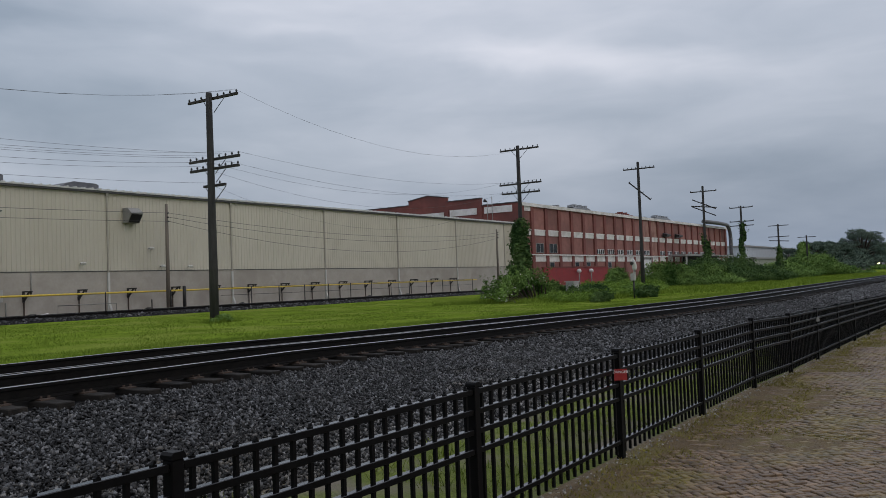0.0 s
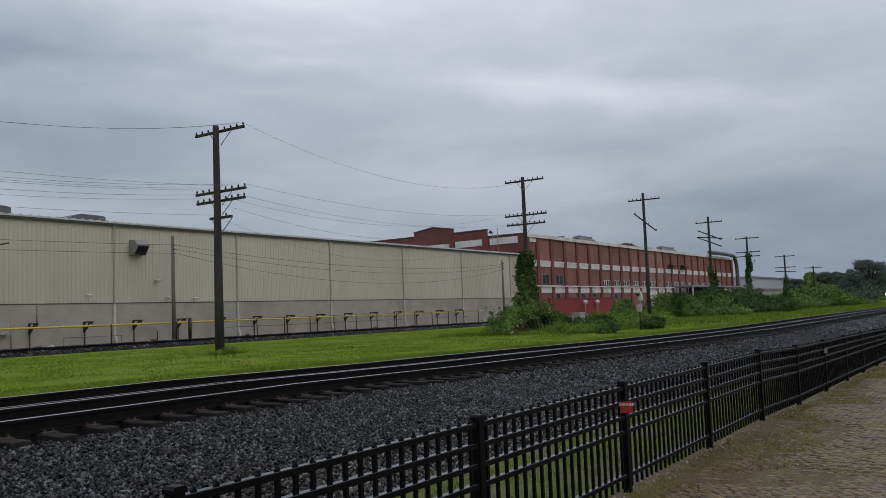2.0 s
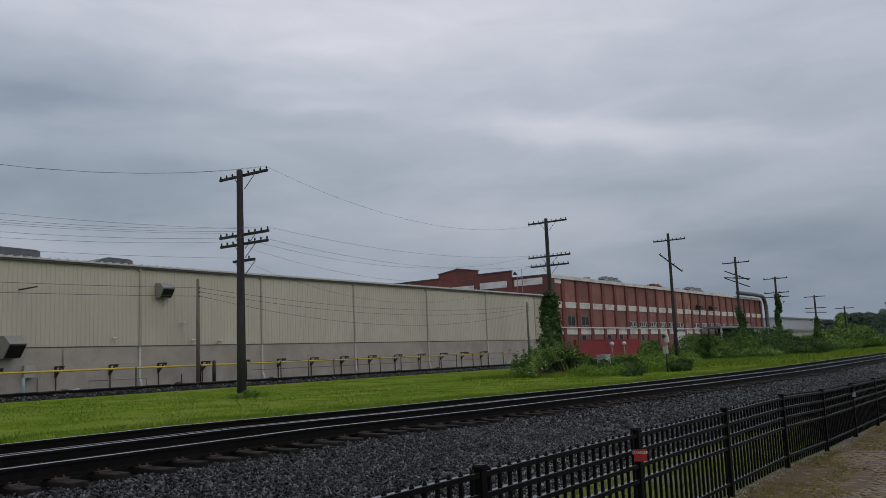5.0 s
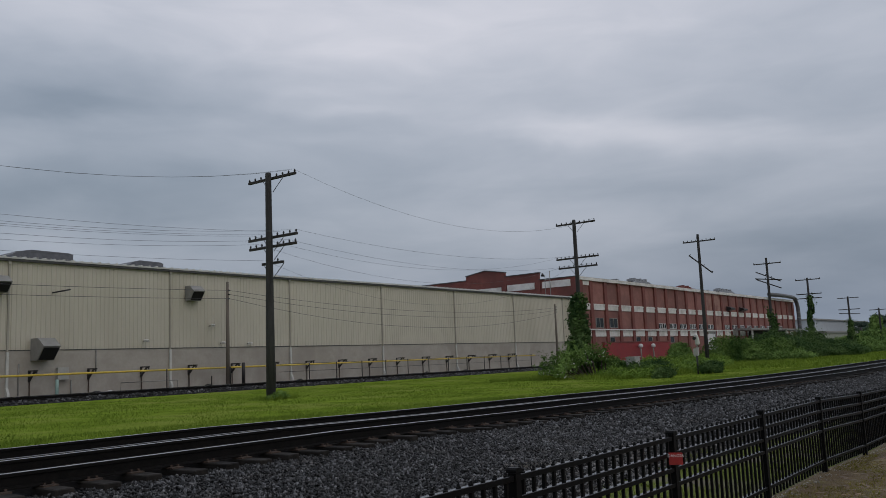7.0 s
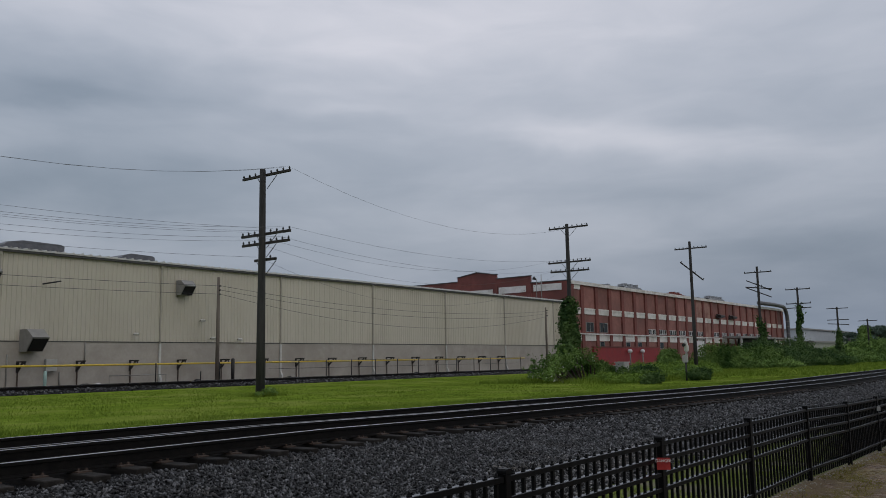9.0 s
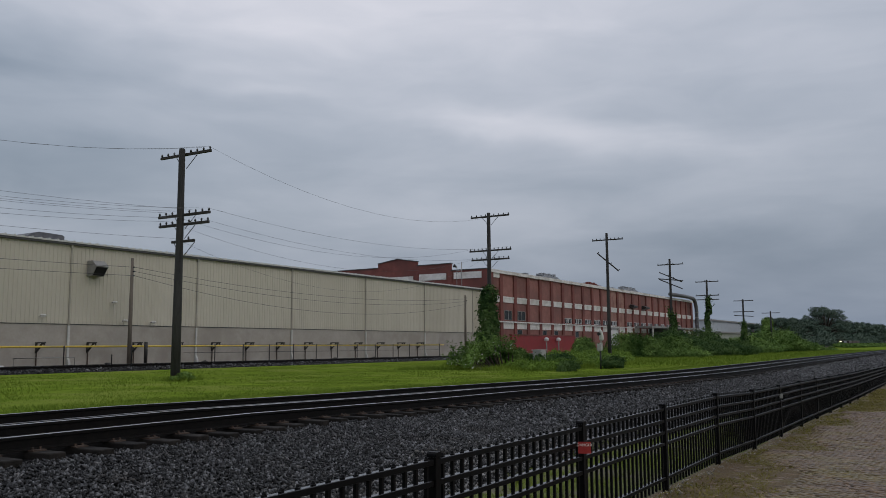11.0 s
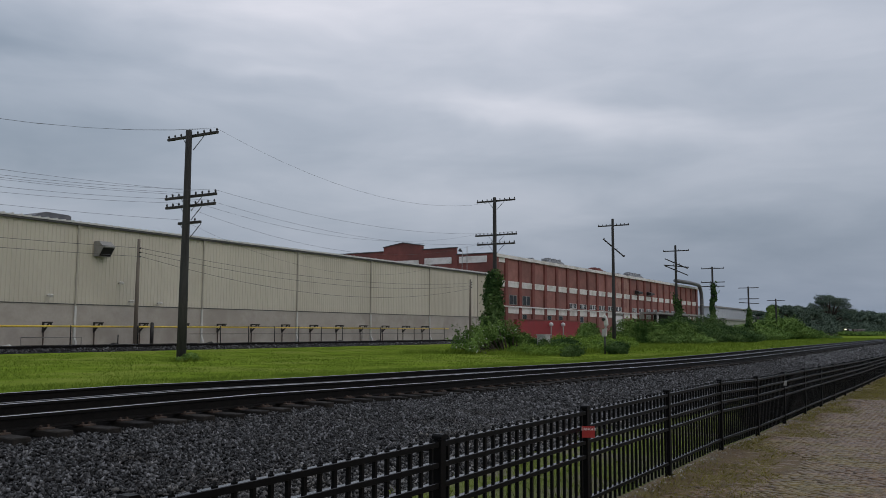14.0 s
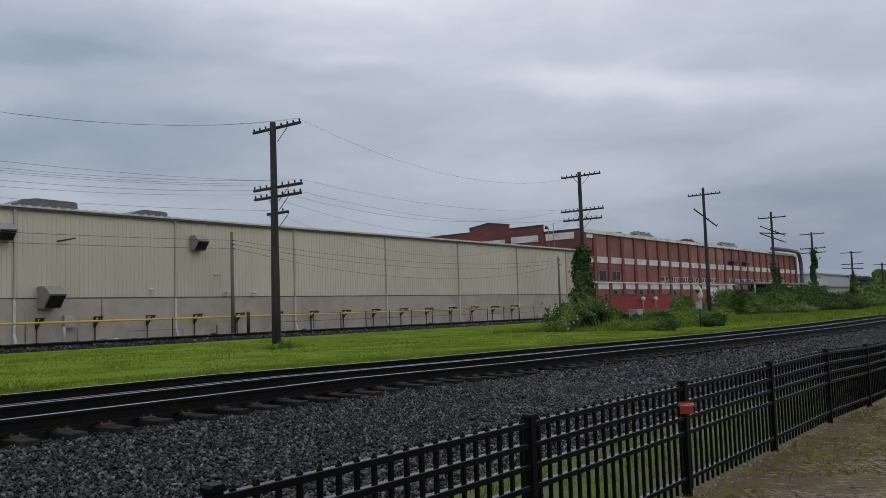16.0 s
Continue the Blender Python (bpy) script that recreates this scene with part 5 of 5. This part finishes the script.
def build_plants():
    rng = np.random.default_rng(11)
    # climbing plants on the poles
    for k, h, w in ((2, 5.0, 0.88), (4, 5.0, 0.42), (5, 6.9, 0.36), (6, 4.4, 0.46)):
        x = POLES[k][0]
        lob = [((rng.normal() * 0.18 * w, rng.normal() * 0.15, z), (w * (1.15 - 0.55 * z / h) * rng.uniform(0.8, 1.15), w * 0.8, h * 0.13)) for z in np.linspace(0.5, h, 9)]
        bush(x, 27.5, lob, 9000 if k == 2 else 2600, 0.10 if k == 2 else 0.17, "leaf_dark", "dense dark green creeper climbing a telegraph pole", "creeper", "creeper", False, seed=k, group="creepers on the poles", shoots=(160, 10, 0.45) if k == 2 else (60, 8, 0.5))
    # loose arching shrub and tangled weeds at the foot of the second pole
    lob = [((-6.9 + 0.36 * i + rng.normal() * 0.3, rng.normal() * 0.6, (0.5 + 1.05 * min(i / 9, 1.0)) * rng.uniform(0.55, 1.05)), (rng.uniform(0.22, 0.45), rng.uniform(0.3, 0.55), rng.uniform(0.16, 0.34))) for i in range(19) for _ in range(2)]
    bush(51.8, 26.2, lob, 3800, 0.07, "leaf", "loose arching green shrub with small white blossom", flowers=260, seed=2, shoots=(210, 22, 0.95))
    lob = [((-0.05, -0.3, 0.22), (0.3, 0.25, 0.25)), ((0.28, -0.2, 0.12), (0.22, 0.2, 0.16)), ((-0.35, -0.1, 0.12), (0.25, 0.2, 0.15))]
    bush(24.2, 27.2, [(c, (r[0] * 1.25, r[1], r[2] * 0.6)) for c, r in lob], 900, 0.035, "leaf", "low green weeds round the foot of a pole", "weeds", "weed_clump", False, seed=4, group="weeds by the line")
    lob = [((0.2, -0.6, 0.8), (1.5, 1.1, 0.75)), ((1.6, 0, 0.6), (1.0, 1.0, 0.55)), ((0.4, -0.7, 1.2), (0.7, 0.7, 0.8)), ((2.4, -0.4, 0.4), (1.0, 0.9, 0.4))]
    lob = [((c[0] + rng.normal() * 0.4, c[1] + rng.normal() * 0.4, c[2] * rng.uniform(0.6, 1.1)), (r[0] * 0.5, r[1] * 0.5, r[2] * 0.5)) for c, r in lob for _ in range(4)]
    bush(51.8, 26.0, lob, 4200, 0.07, "leaf", "tangled green shrub crowding the foot of a pole", flowers=60, seed=3, shoots=(130, 14, 0.6))
    for x, y, w, h, n, leaf in ((56.5, 24.5, 1.6, 0.95, 4500, "leaf_dark"), (60.5, 25.5, 1.5, 0.8, 4000, "leaf_pale"), (51.2, 18.55, 1.0, 0.75, 5200, "leaf_dark"), (53.2, 24.4, 1.1, 1.0, 4500, "leaf_dark"), (44.6, 18.9, 0.6, 0.5, 2400, "leaf_dark"), (47.0, 21.5, 1.3, 0.6, 3200, "leaf_pale"), (50.0, 22.0, 1.3, 0.65, 3200, "leaf"), (56.5, 21.5, 1.5, 0.6, 3200, "leaf_pale"), (54.0, 19.8, 1.0, 0.45, 2400, "leaf_pale"), (61.0, 23.0, 1.6, 0.7, 3200, "leaf"), (66.5, 23.5, 1.6, 0.75, 3200, "leaf_pale"), (58, 22.6, 0.9, 0.5, 2200, "leaf_pale"),
                                (54.3, 22.8, 1.0, 0.55, 2400, "leaf_pale"), (68, 26, 2.0, 0.9, 4000, "leaf_pale"), (72.5, 27, 2.0, 1.0, 4000, "leaf_pale"), (49.0, 23.6, 1.4, 0.6, 3000, "leaf_pale"), (61.8, 22, 0.7, 0.5, 1800, "leaf_dark"), (79, 29, 2.2, 1.2, 4000, "leaf_pale"), (64, 28, 2.4, 1.3, 4500, "leaf_pale"), (58.5, 28.5, 2.2, 1.2, 4500, "leaf")):
        lob = [((rng.normal() * w * 0.6, rng.normal() * w * 0.4, h * rng.uniform(0.2, 0.6)), (w * rng.uniform(0.2, 0.45), w * 0.35, h * rng.uniform(0.2, 0.42))) for _ in range(11)]
        bush(x, y, lob, int(n * 0.8), 0.06, leaf, {"leaf_dark": "low clump of dark weeds", "leaf": "low tangle of green weeds"}.get(leaf, "low clump of pale green weeds"), "weeds", "weed_clump", False, seed=5, group="weeds by the line", shoots=(90, 12, 0.4))
    lob = [((0, 0, 1.2), (1.3, 1.2, 1.15)), ((1.1, 0.2, 0.9), (1.0, 1.0, 0.85)), ((-1.1, 0, 0.7), (0.9, 0.9, 0.7))]
    bush(85.5, 34, lob, 9000, 0.10, "leaf", "rounded green bush in front of the factory", seed=6, shoots=(120, 12, 0.6))
    # the long thicket and the bank of scrub beyond it
    for i, (x0, x1, y, h0, n) in enumerate(((83.5, 88.5, 28.3, 2.6, 6), (83.5, 91.5, 26.4, 2.3, 8), (89.5, 98, 26.2, 2.75, 9), (96.5, 105, 26, 2.65, 9), (103.5, 112, 26, 2.85, 8), (122, 134, 28.6, 2.4, 8))):
        cx = (x0 + x1) / 2
        r = np.random.default_rng(40 + i)
        lob = lobes_row(r, x0 - cx, x1 - cx, lambda t: h0 * r.uniform(0.75, 1.15), 1.5, n) + lobes_row(r, x0 - cx, x1 - cx, lambda t: h0 * 0.55, 2.4, n)
        bush(cx, y, lob, 30000, 0.095, ("leaf", "leaf", "leaf_dark", "leaf_dark", "leaf_dark", "leaf_dark")[i], "dense tall thicket of green scrub beside the line", seed=20 + i, group="thicket by the line", shoots=(420, 14, 0.8))
    for i, (x0, x1, y, h0, h1, n) in enumerate(((141, 156, 29.5, 2.4, 3.4, 7), (154, 172, 29, 3.4, 4.1, 7), (170, 190, 28, 4.0, 2.6, 7), (187, 203, 26.8, 2.3, 0.9, 7))):
        cx = (x0 + x1) / 2
        r = np.random.default_rng(60 + i)
        lob = lobes_row(r, x0 - cx, x1 - cx, lambda t: h0 + (h1 - h0) * t, 2.2, n) + lobes_row(r, x0 - cx, x1 - cx, lambda t: 0.55 * (h0 + (h1 - h0) * t), 3, n)
        bush(cx, y, lob, 26000, 0.14, "leaf", "mounded bank of bright green scrub beside the line", seed=30 + i, group="thicket by the line", shoots=(300, 14, 1.0))
    lob = [((0, 0, 5.7), (1.1, 1.1, 0.95)), ((-0.4, 0, 4.6), (1.4, 1.2, 0.9)), ((0.6, 0.2, 4.2), (1.1, 1, 0.8))]
    bush(174.5, 31, lob, 4500, 0.17, "leaf", "young tree standing out of the scrub", "tree", "small_tree", True, seed=9)
    # distant trees
    def tree(x, y, h, w, seed, n=5200, size=0.55, label="broad dark green tree in the distance"):
        r = np.random.default_rng(seed)
        z = float(land(x, y))
        ob = thing("tree", label, "tree", (x, y, z - 0.3), "distant trees")
        bm = bmesh.new()
        rod(bm, [(0, 0, -0.5), (0.1, 0, h * 0.2), (0.3, 0.1, h * 0.45)], [w * 0.07, w * 0.05, w * 0.035], 8)
        lob = []
        for i in range(36):
            a, zz = r.uniform(0, 2 * math.pi), r.uniform(0.3, 0.86)
            rad = w * 0.5 * math.sin(math.pi * min(0.25 + zz * 0.72, 0.97)) * r.uniform(0.45, 1.0)
            c = (rad * math.cos(a), rad * math.sin(a), zz * h)
            lob.append((c, (w * r.uniform(0.07, 0.16), w * r.uniform(0.07, 0.16), h * r.uniform(0.045, 0.095))))
            rod(bm, [(0.1, 0, h * 0.22), (c[0] * 0.5, c[1] * 0.5, h * (0.2 + zz * 0.45)), c], [w * 0.025, w * 0.015, w * 0.006], 5)
        part("trunk", bm, M["bark"], ob)
        # the crown colour already holds the haze
        soup("crown", np.concatenate([leaves(r, lob, n, size), sprigs(r, lob, 160, 12, h * 0.07, size)]), 4, M["leaf_haze"], ob, kind="stuff")

    tree(470, 55.5, 22.0, 27, 1, 24000, 0.24, "tall spreading tree standing above the wood")
    for i, (x, y, h, w) in enumerate(((322, 54, 11.5, 13), (336, 57, 12.5, 13), (352, 55, 12, 13), (368, 57, 13, 14), (386, 55, 12.5, 14), (402, 58, 13, 15), (432, 58, 14, 16), (312, 60, 9, 10), (455, 61, 13, 16), (480, 62, 13.5, 18))):
        tree(x, y, h, w, 10 + i, 11000, 0.25)
    for i in range(16):
        tree(560 + i * 24, 66 - i * 1.6 + 6 * (i % 3), 15 + 3.5 * ((i * 7) % 5) / 4, 24, 50 + i, 6000, 0.7)
    for i in range(11):
        r = np.random.default_rng(95 + i)
        lob = lobes_row(r, -24, 24, lambda t: 6.5, 3.0, 12) + lobes_row(r, -24, 24, lambda t: 3.5, 3.5, 12)
        bush(318 + i * 44, 52.5, lob, 8000, 0.42, "leaf_haze", "dark undergrowth along the foot of the distant wood", "hedge", "undergrowth", False, seed=95 + i, group="undergrowth of the wood")
    for i in range(2, 6):
        x0 = 300 + i * 46
        r = np.random.default_rng(80 + i)
        lob = lobes_row(r, -24, 24, lambda t: 1.7, 3.0, 12)
        bush(x0, 36.5 - i * 0.6, lob, 5000, 0.42, "leaf", "low hedge of scrub along the far line", "hedge", "hedge", False, seed=80 + i, group="hedges by the far line")


build_plants()


# ---- grass, tufts and ballast stones ----
def blades(rng, x, y, h, w, lean=0.5):
    n = len(x)
    z = land(x, y) - 0.01
    a = rng.uniform(0, 2 * np.pi, n)
    dx, dy = np.cos(a) * w, np.sin(a) * w
    l = rng.normal(size=(n, 2)) * lean
    p0, p1 = np.stack([x - dx, y - dy, z], 1), np.stack([x + dx, y + dy, z], 1)
    p2 = np.stack([x + l[:, 0] * h, y + l[:, 1] * h, z + h], 1)
    return np.stack([p0, p1, p2], 1)


def patchy(x, y, scale, seed):
    return np.array([noise.noise((a * scale, b * scale, seed)) for a, b in zip(x, y)])


def build_grass():
    rng = np.random.default_rng(3)
    out = []
    for x0, x1, y0, y1, n, h, w in ((2, 60, 13.12, 15.5, 60000, 0.075, 0.008), (4, 60, 15, 22, 50000, 0.05, 0.010), (8, 90, 22, 41.4, 60000, 0.07, 0.015), (60, 210, 13.12, 26, 26000, 0.2, 0.05), (45, 100, 20.5, 31, 45000, 0.3, 0.016), (90, 220, 24, 30, 9000, 0.12, 0.03)):
        x, y = rng.uniform(x0, x1, n), rng.uniform(y0, y1, n)
        out.append(blades(rng, x, y, h * rng.uniform(0.5, 1.4, n), w))
    x, y = rng.normal(24.2, 0.45, 500), rng.normal(27.2, 0.3, 500)
    out.append(blades(rng, x, y, rng.uniform(0.1, 0.3, 500), 0.015))
    tagged(soup("grass", np.concatenate(out), 3, M["blade"]), "bright green mown grass between the tracks", "grass", kind="stuff")
    # thin grass between the fence and the stones
    n = 26000
    x, y = rng.uniform(-2, 40, n), rng.uniform(2.9, 5.1, n)
    keep = patchy(x, y, 0.9, 5.0) > -0.12 + 0.5 * np.maximum(0, (y - 4.4))
    x, y = x[keep], y[keep]
    tagged(soup("verge_grass", blades(rng, x, y, rng.uniform(0.04, 0.13, len(x)), 0.006), 3, M["verge_blade"]), "thin wet grass along the fence", "grass", kind="stuff")
    # weeds in the joints of the paving
    n = 150000
    x, y = rng.uniform(5, 40, n), rng.uniform(-0.5, 2.8, n)
    keep = 0.7 * patchy(x, y, 0.6, 9.0) + 0.5 * patchy(x, y, 2.6, 2.0) + 0.34 * np.exp(-((y - 2.3) / 0.5) ** 2) + np.interp(x, (9, 20), (0.02, 0.22)) > 0.13
    x, y = x[keep], y[keep]
    tagged(soup("paving_weeds", blades(rng, x, y, rng.uniform(0.016, 0.045, len(x)), 0.006, 1.0), 3, M["tuft"]), "moss and weeds in the paving joints", "weeds", kind="stuff")


build_grass()


def build_ballast():
    rng = np.random.default_rng(8)
    octa = np.array([(1, 0, 0), (-1, 0, 0), (0, 1, 0), (0, -1, 0), (0, 0, 1), (0, 0, -1)], dtype=float)
    # a flat angular chip: one triangle over another, turned against it
    chip = np.array([(math.cos(a) * 1.25, math.sin(a) * 0.8, z) for z, a0 in ((-0.34, 0.0), (0.34, math.pi / 3)) for a in (a0, a0 + 2.09, a0 + 4.19)])
    chip_f = [(0, 2, 1), (3, 4, 5), (0, 3, 5), (0, 1, 3), (1, 4, 3), (1, 2, 4), (2, 5, 4), (2, 0, 5)]
    octa_f = [(0, 2, 4), (2, 1, 4), (1, 3, 4), (3, 0, 4), (2, 0, 5), (1, 2, 5), (3, 1, 5), (0, 3, 5)]

    def scatter(base, n, x, y, size, lift=0.0):
        v = base[None] * rng.uniform(0.6, 1.35, (n, 1, 3)) + rng.normal(size=(n, len(base), 3)) * 0.17
        q = rng.normal(size=(n, 4))
        q /= np.linalg.norm(q, axis=1, keepdims=True)
        w, a, b, c = q.T
        R = np.stack([np.stack([1 - 2 * (b * b + c * c), 2 * (a * b - c * w), 2 * (a * c + b * w)], -1),
                      np.stack([2 * (a * b + c * w), 1 - 2 * (a * a + c * c), 2 * (b * c - a * w)], -1),
                      np.stack([2 * (a * c - b * w), 2 * (b * c + a * w), 1 - 2 * (a * a + b * b)], -1)], 1)
        v = np.einsum("nij,nvj->nvi", R, v) * (size * rng.uniform(0.55, 1.35, n))[:, None, None]
        return v + np.stack([x, y, land(x, y) + rng.uniform(-0.05, 0.035, n) * np.minimum(size / 0.03, 1) + lift], 1)[:, None]

    n = 115000
    x, y = -0.5 + 15.5 * rng.uniform(0, 1, n), rng.uniform(4.7, 9.25, n)
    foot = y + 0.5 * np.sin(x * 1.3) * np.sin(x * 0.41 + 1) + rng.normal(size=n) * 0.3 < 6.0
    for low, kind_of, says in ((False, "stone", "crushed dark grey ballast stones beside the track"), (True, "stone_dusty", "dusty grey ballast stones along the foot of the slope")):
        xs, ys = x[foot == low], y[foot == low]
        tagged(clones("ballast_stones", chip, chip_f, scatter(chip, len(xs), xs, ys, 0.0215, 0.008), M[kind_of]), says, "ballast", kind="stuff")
    n = 60000
    x, y = 15 + 40 * rng.uniform(0, 1, n) ** 1.4, rng.uniform(4.7, 9.25, n)
    tagged(clones("ballast_stones", chip, chip_f, scatter(chip, n, x, y, 0.034), M["stone"]), "crushed dark grey ballast stones further along the track", "ballast", kind="stuff")
    n = 26000
    x, y = 50 + 130 * rng.uniform(0, 1, n) ** 1.3, rng.uniform(4.5, 9.3, n)
    tagged(clones("ballast_stones", octa, octa_f, scatter(octa, n, x, y, 0.085, -0.02), M["stone"]), "crushed dark grey ballast stones far along the track", "ballast", kind="stuff")
    n = 3500
    x, y = rng.uniform(10, 95, n), rng.uniform(41.8, 44.3, n)
    tagged(clones("ballast_stones", octa, octa_f, scatter(octa, n, x, y, 0.08), M["stone"]), "dark ballast of the second track", "ballast", kind="stuff")
    n = 2600
    x, y = 3 + 30 * rng.uniform(0, 1, n) ** 1.5, rng.normal(2.76, 0.07, n)
    tagged(clones("pale_gravel", octa, octa_f, scatter(octa, n, x, y, 0.012, -0.004), M["pale_stone"]), "pale gravel along the foot of the fence", "gravel", kind="stuff")


build_ballast()


# ---- brick paving ----
def build_pavers():
    pav = tagged(new("pavement"), "worn wet brown clay pavers in a herringbone pattern", "pavement", kind="structure")
    L, W, g, hgt = 0.12, 0.06, 0.009, 0.03
    c = 0.005
    prof_lo, prof_hi = (g / 2, L - g / 2, g / 2, W - g / 2), (g / 2 + c, L - g / 2 - c, g / 2 + c, W - g / 2 - c)

    def ring(p, z):
        return [(p[0], p[2], z), (p[1], p[2], z), (p[1], p[3], z), (p[0], p[3], z)]

    base = np.array(ring(prof_lo, -0.02) + ring(prof_lo, hgt - 0.005) + ring(prof_hi, hgt))
    faces = [(8, 9, 10, 11)] + [(a + i, a + (i + 1) % 4, a + 4 + (i + 1) % 4, a + 4 + i) for a in (0, 4) for i in range(4)]
    me = bpy.data.meshes.new("paver")
    me.from_pydata(base.tolist(), [], faces)
    me.materials.append(M["paver"])
    rng = np.random.default_rng(5)
    made, rest, turn = 0, [], math.pi / 4
    for i in range(-90, 340):
        for j in range(-340, 90):
            k = (i - j) % 4
            if k not in (0, 3):
                continue
            x, y = (i * W * 0.7071 - j * W * 0.7071), (i * W + j * W) * 0.7071
            if not -4.5 < x < 25 or y > 2.5 or y < (-2.6 if x < 12 else 0.05 * x - 0.5):
                continue
            mud = noise.noise((x * 0.55, y * 0.8, 4.0)) + 0.62 * max(0.0, y - 1.55) + 0.05 * math.sin(x * 0.9)
            z = float(land(x, y)) - 0.008 + rng.normal() * 0.0035 - 0.024 * min(max(mud - 0.15, 0.0) * 2.4, 1.0)
            rz = turn + (0.0 if k == 0 else math.pi / 2) + rng.normal() * 0.035
            px, py = (x, y) if k == 0 else (x + W * math.cos(turn), y + W * math.sin(turn))
            if made < 300 and 5.6 < x < 8.2 and 0.5 < y < 1.7:
                ob = place("paver", me, pav, (px, py, z))
                ob.rotation_euler = (rng.normal() * 0.012, rng.normal() * 0.012, rz)
                made += 1
            else:
                cs, sn = math.cos(rz), math.sin(rz)
                tx, ty = rng.normal(size=2) * 0.012
                rest.append(np.stack([px + base[:, 0] * cs - base[:, 1] * sn, py + base[:, 0] * sn + base[:, 1] * cs, z + base[:, 2] + tx * base[:, 0] + ty * base[:, 1]], 1))
    clones("pavers_beyond", base, faces, np.array(rest), M["paver_joined"], pav, kind="stuff")


build_pavers()
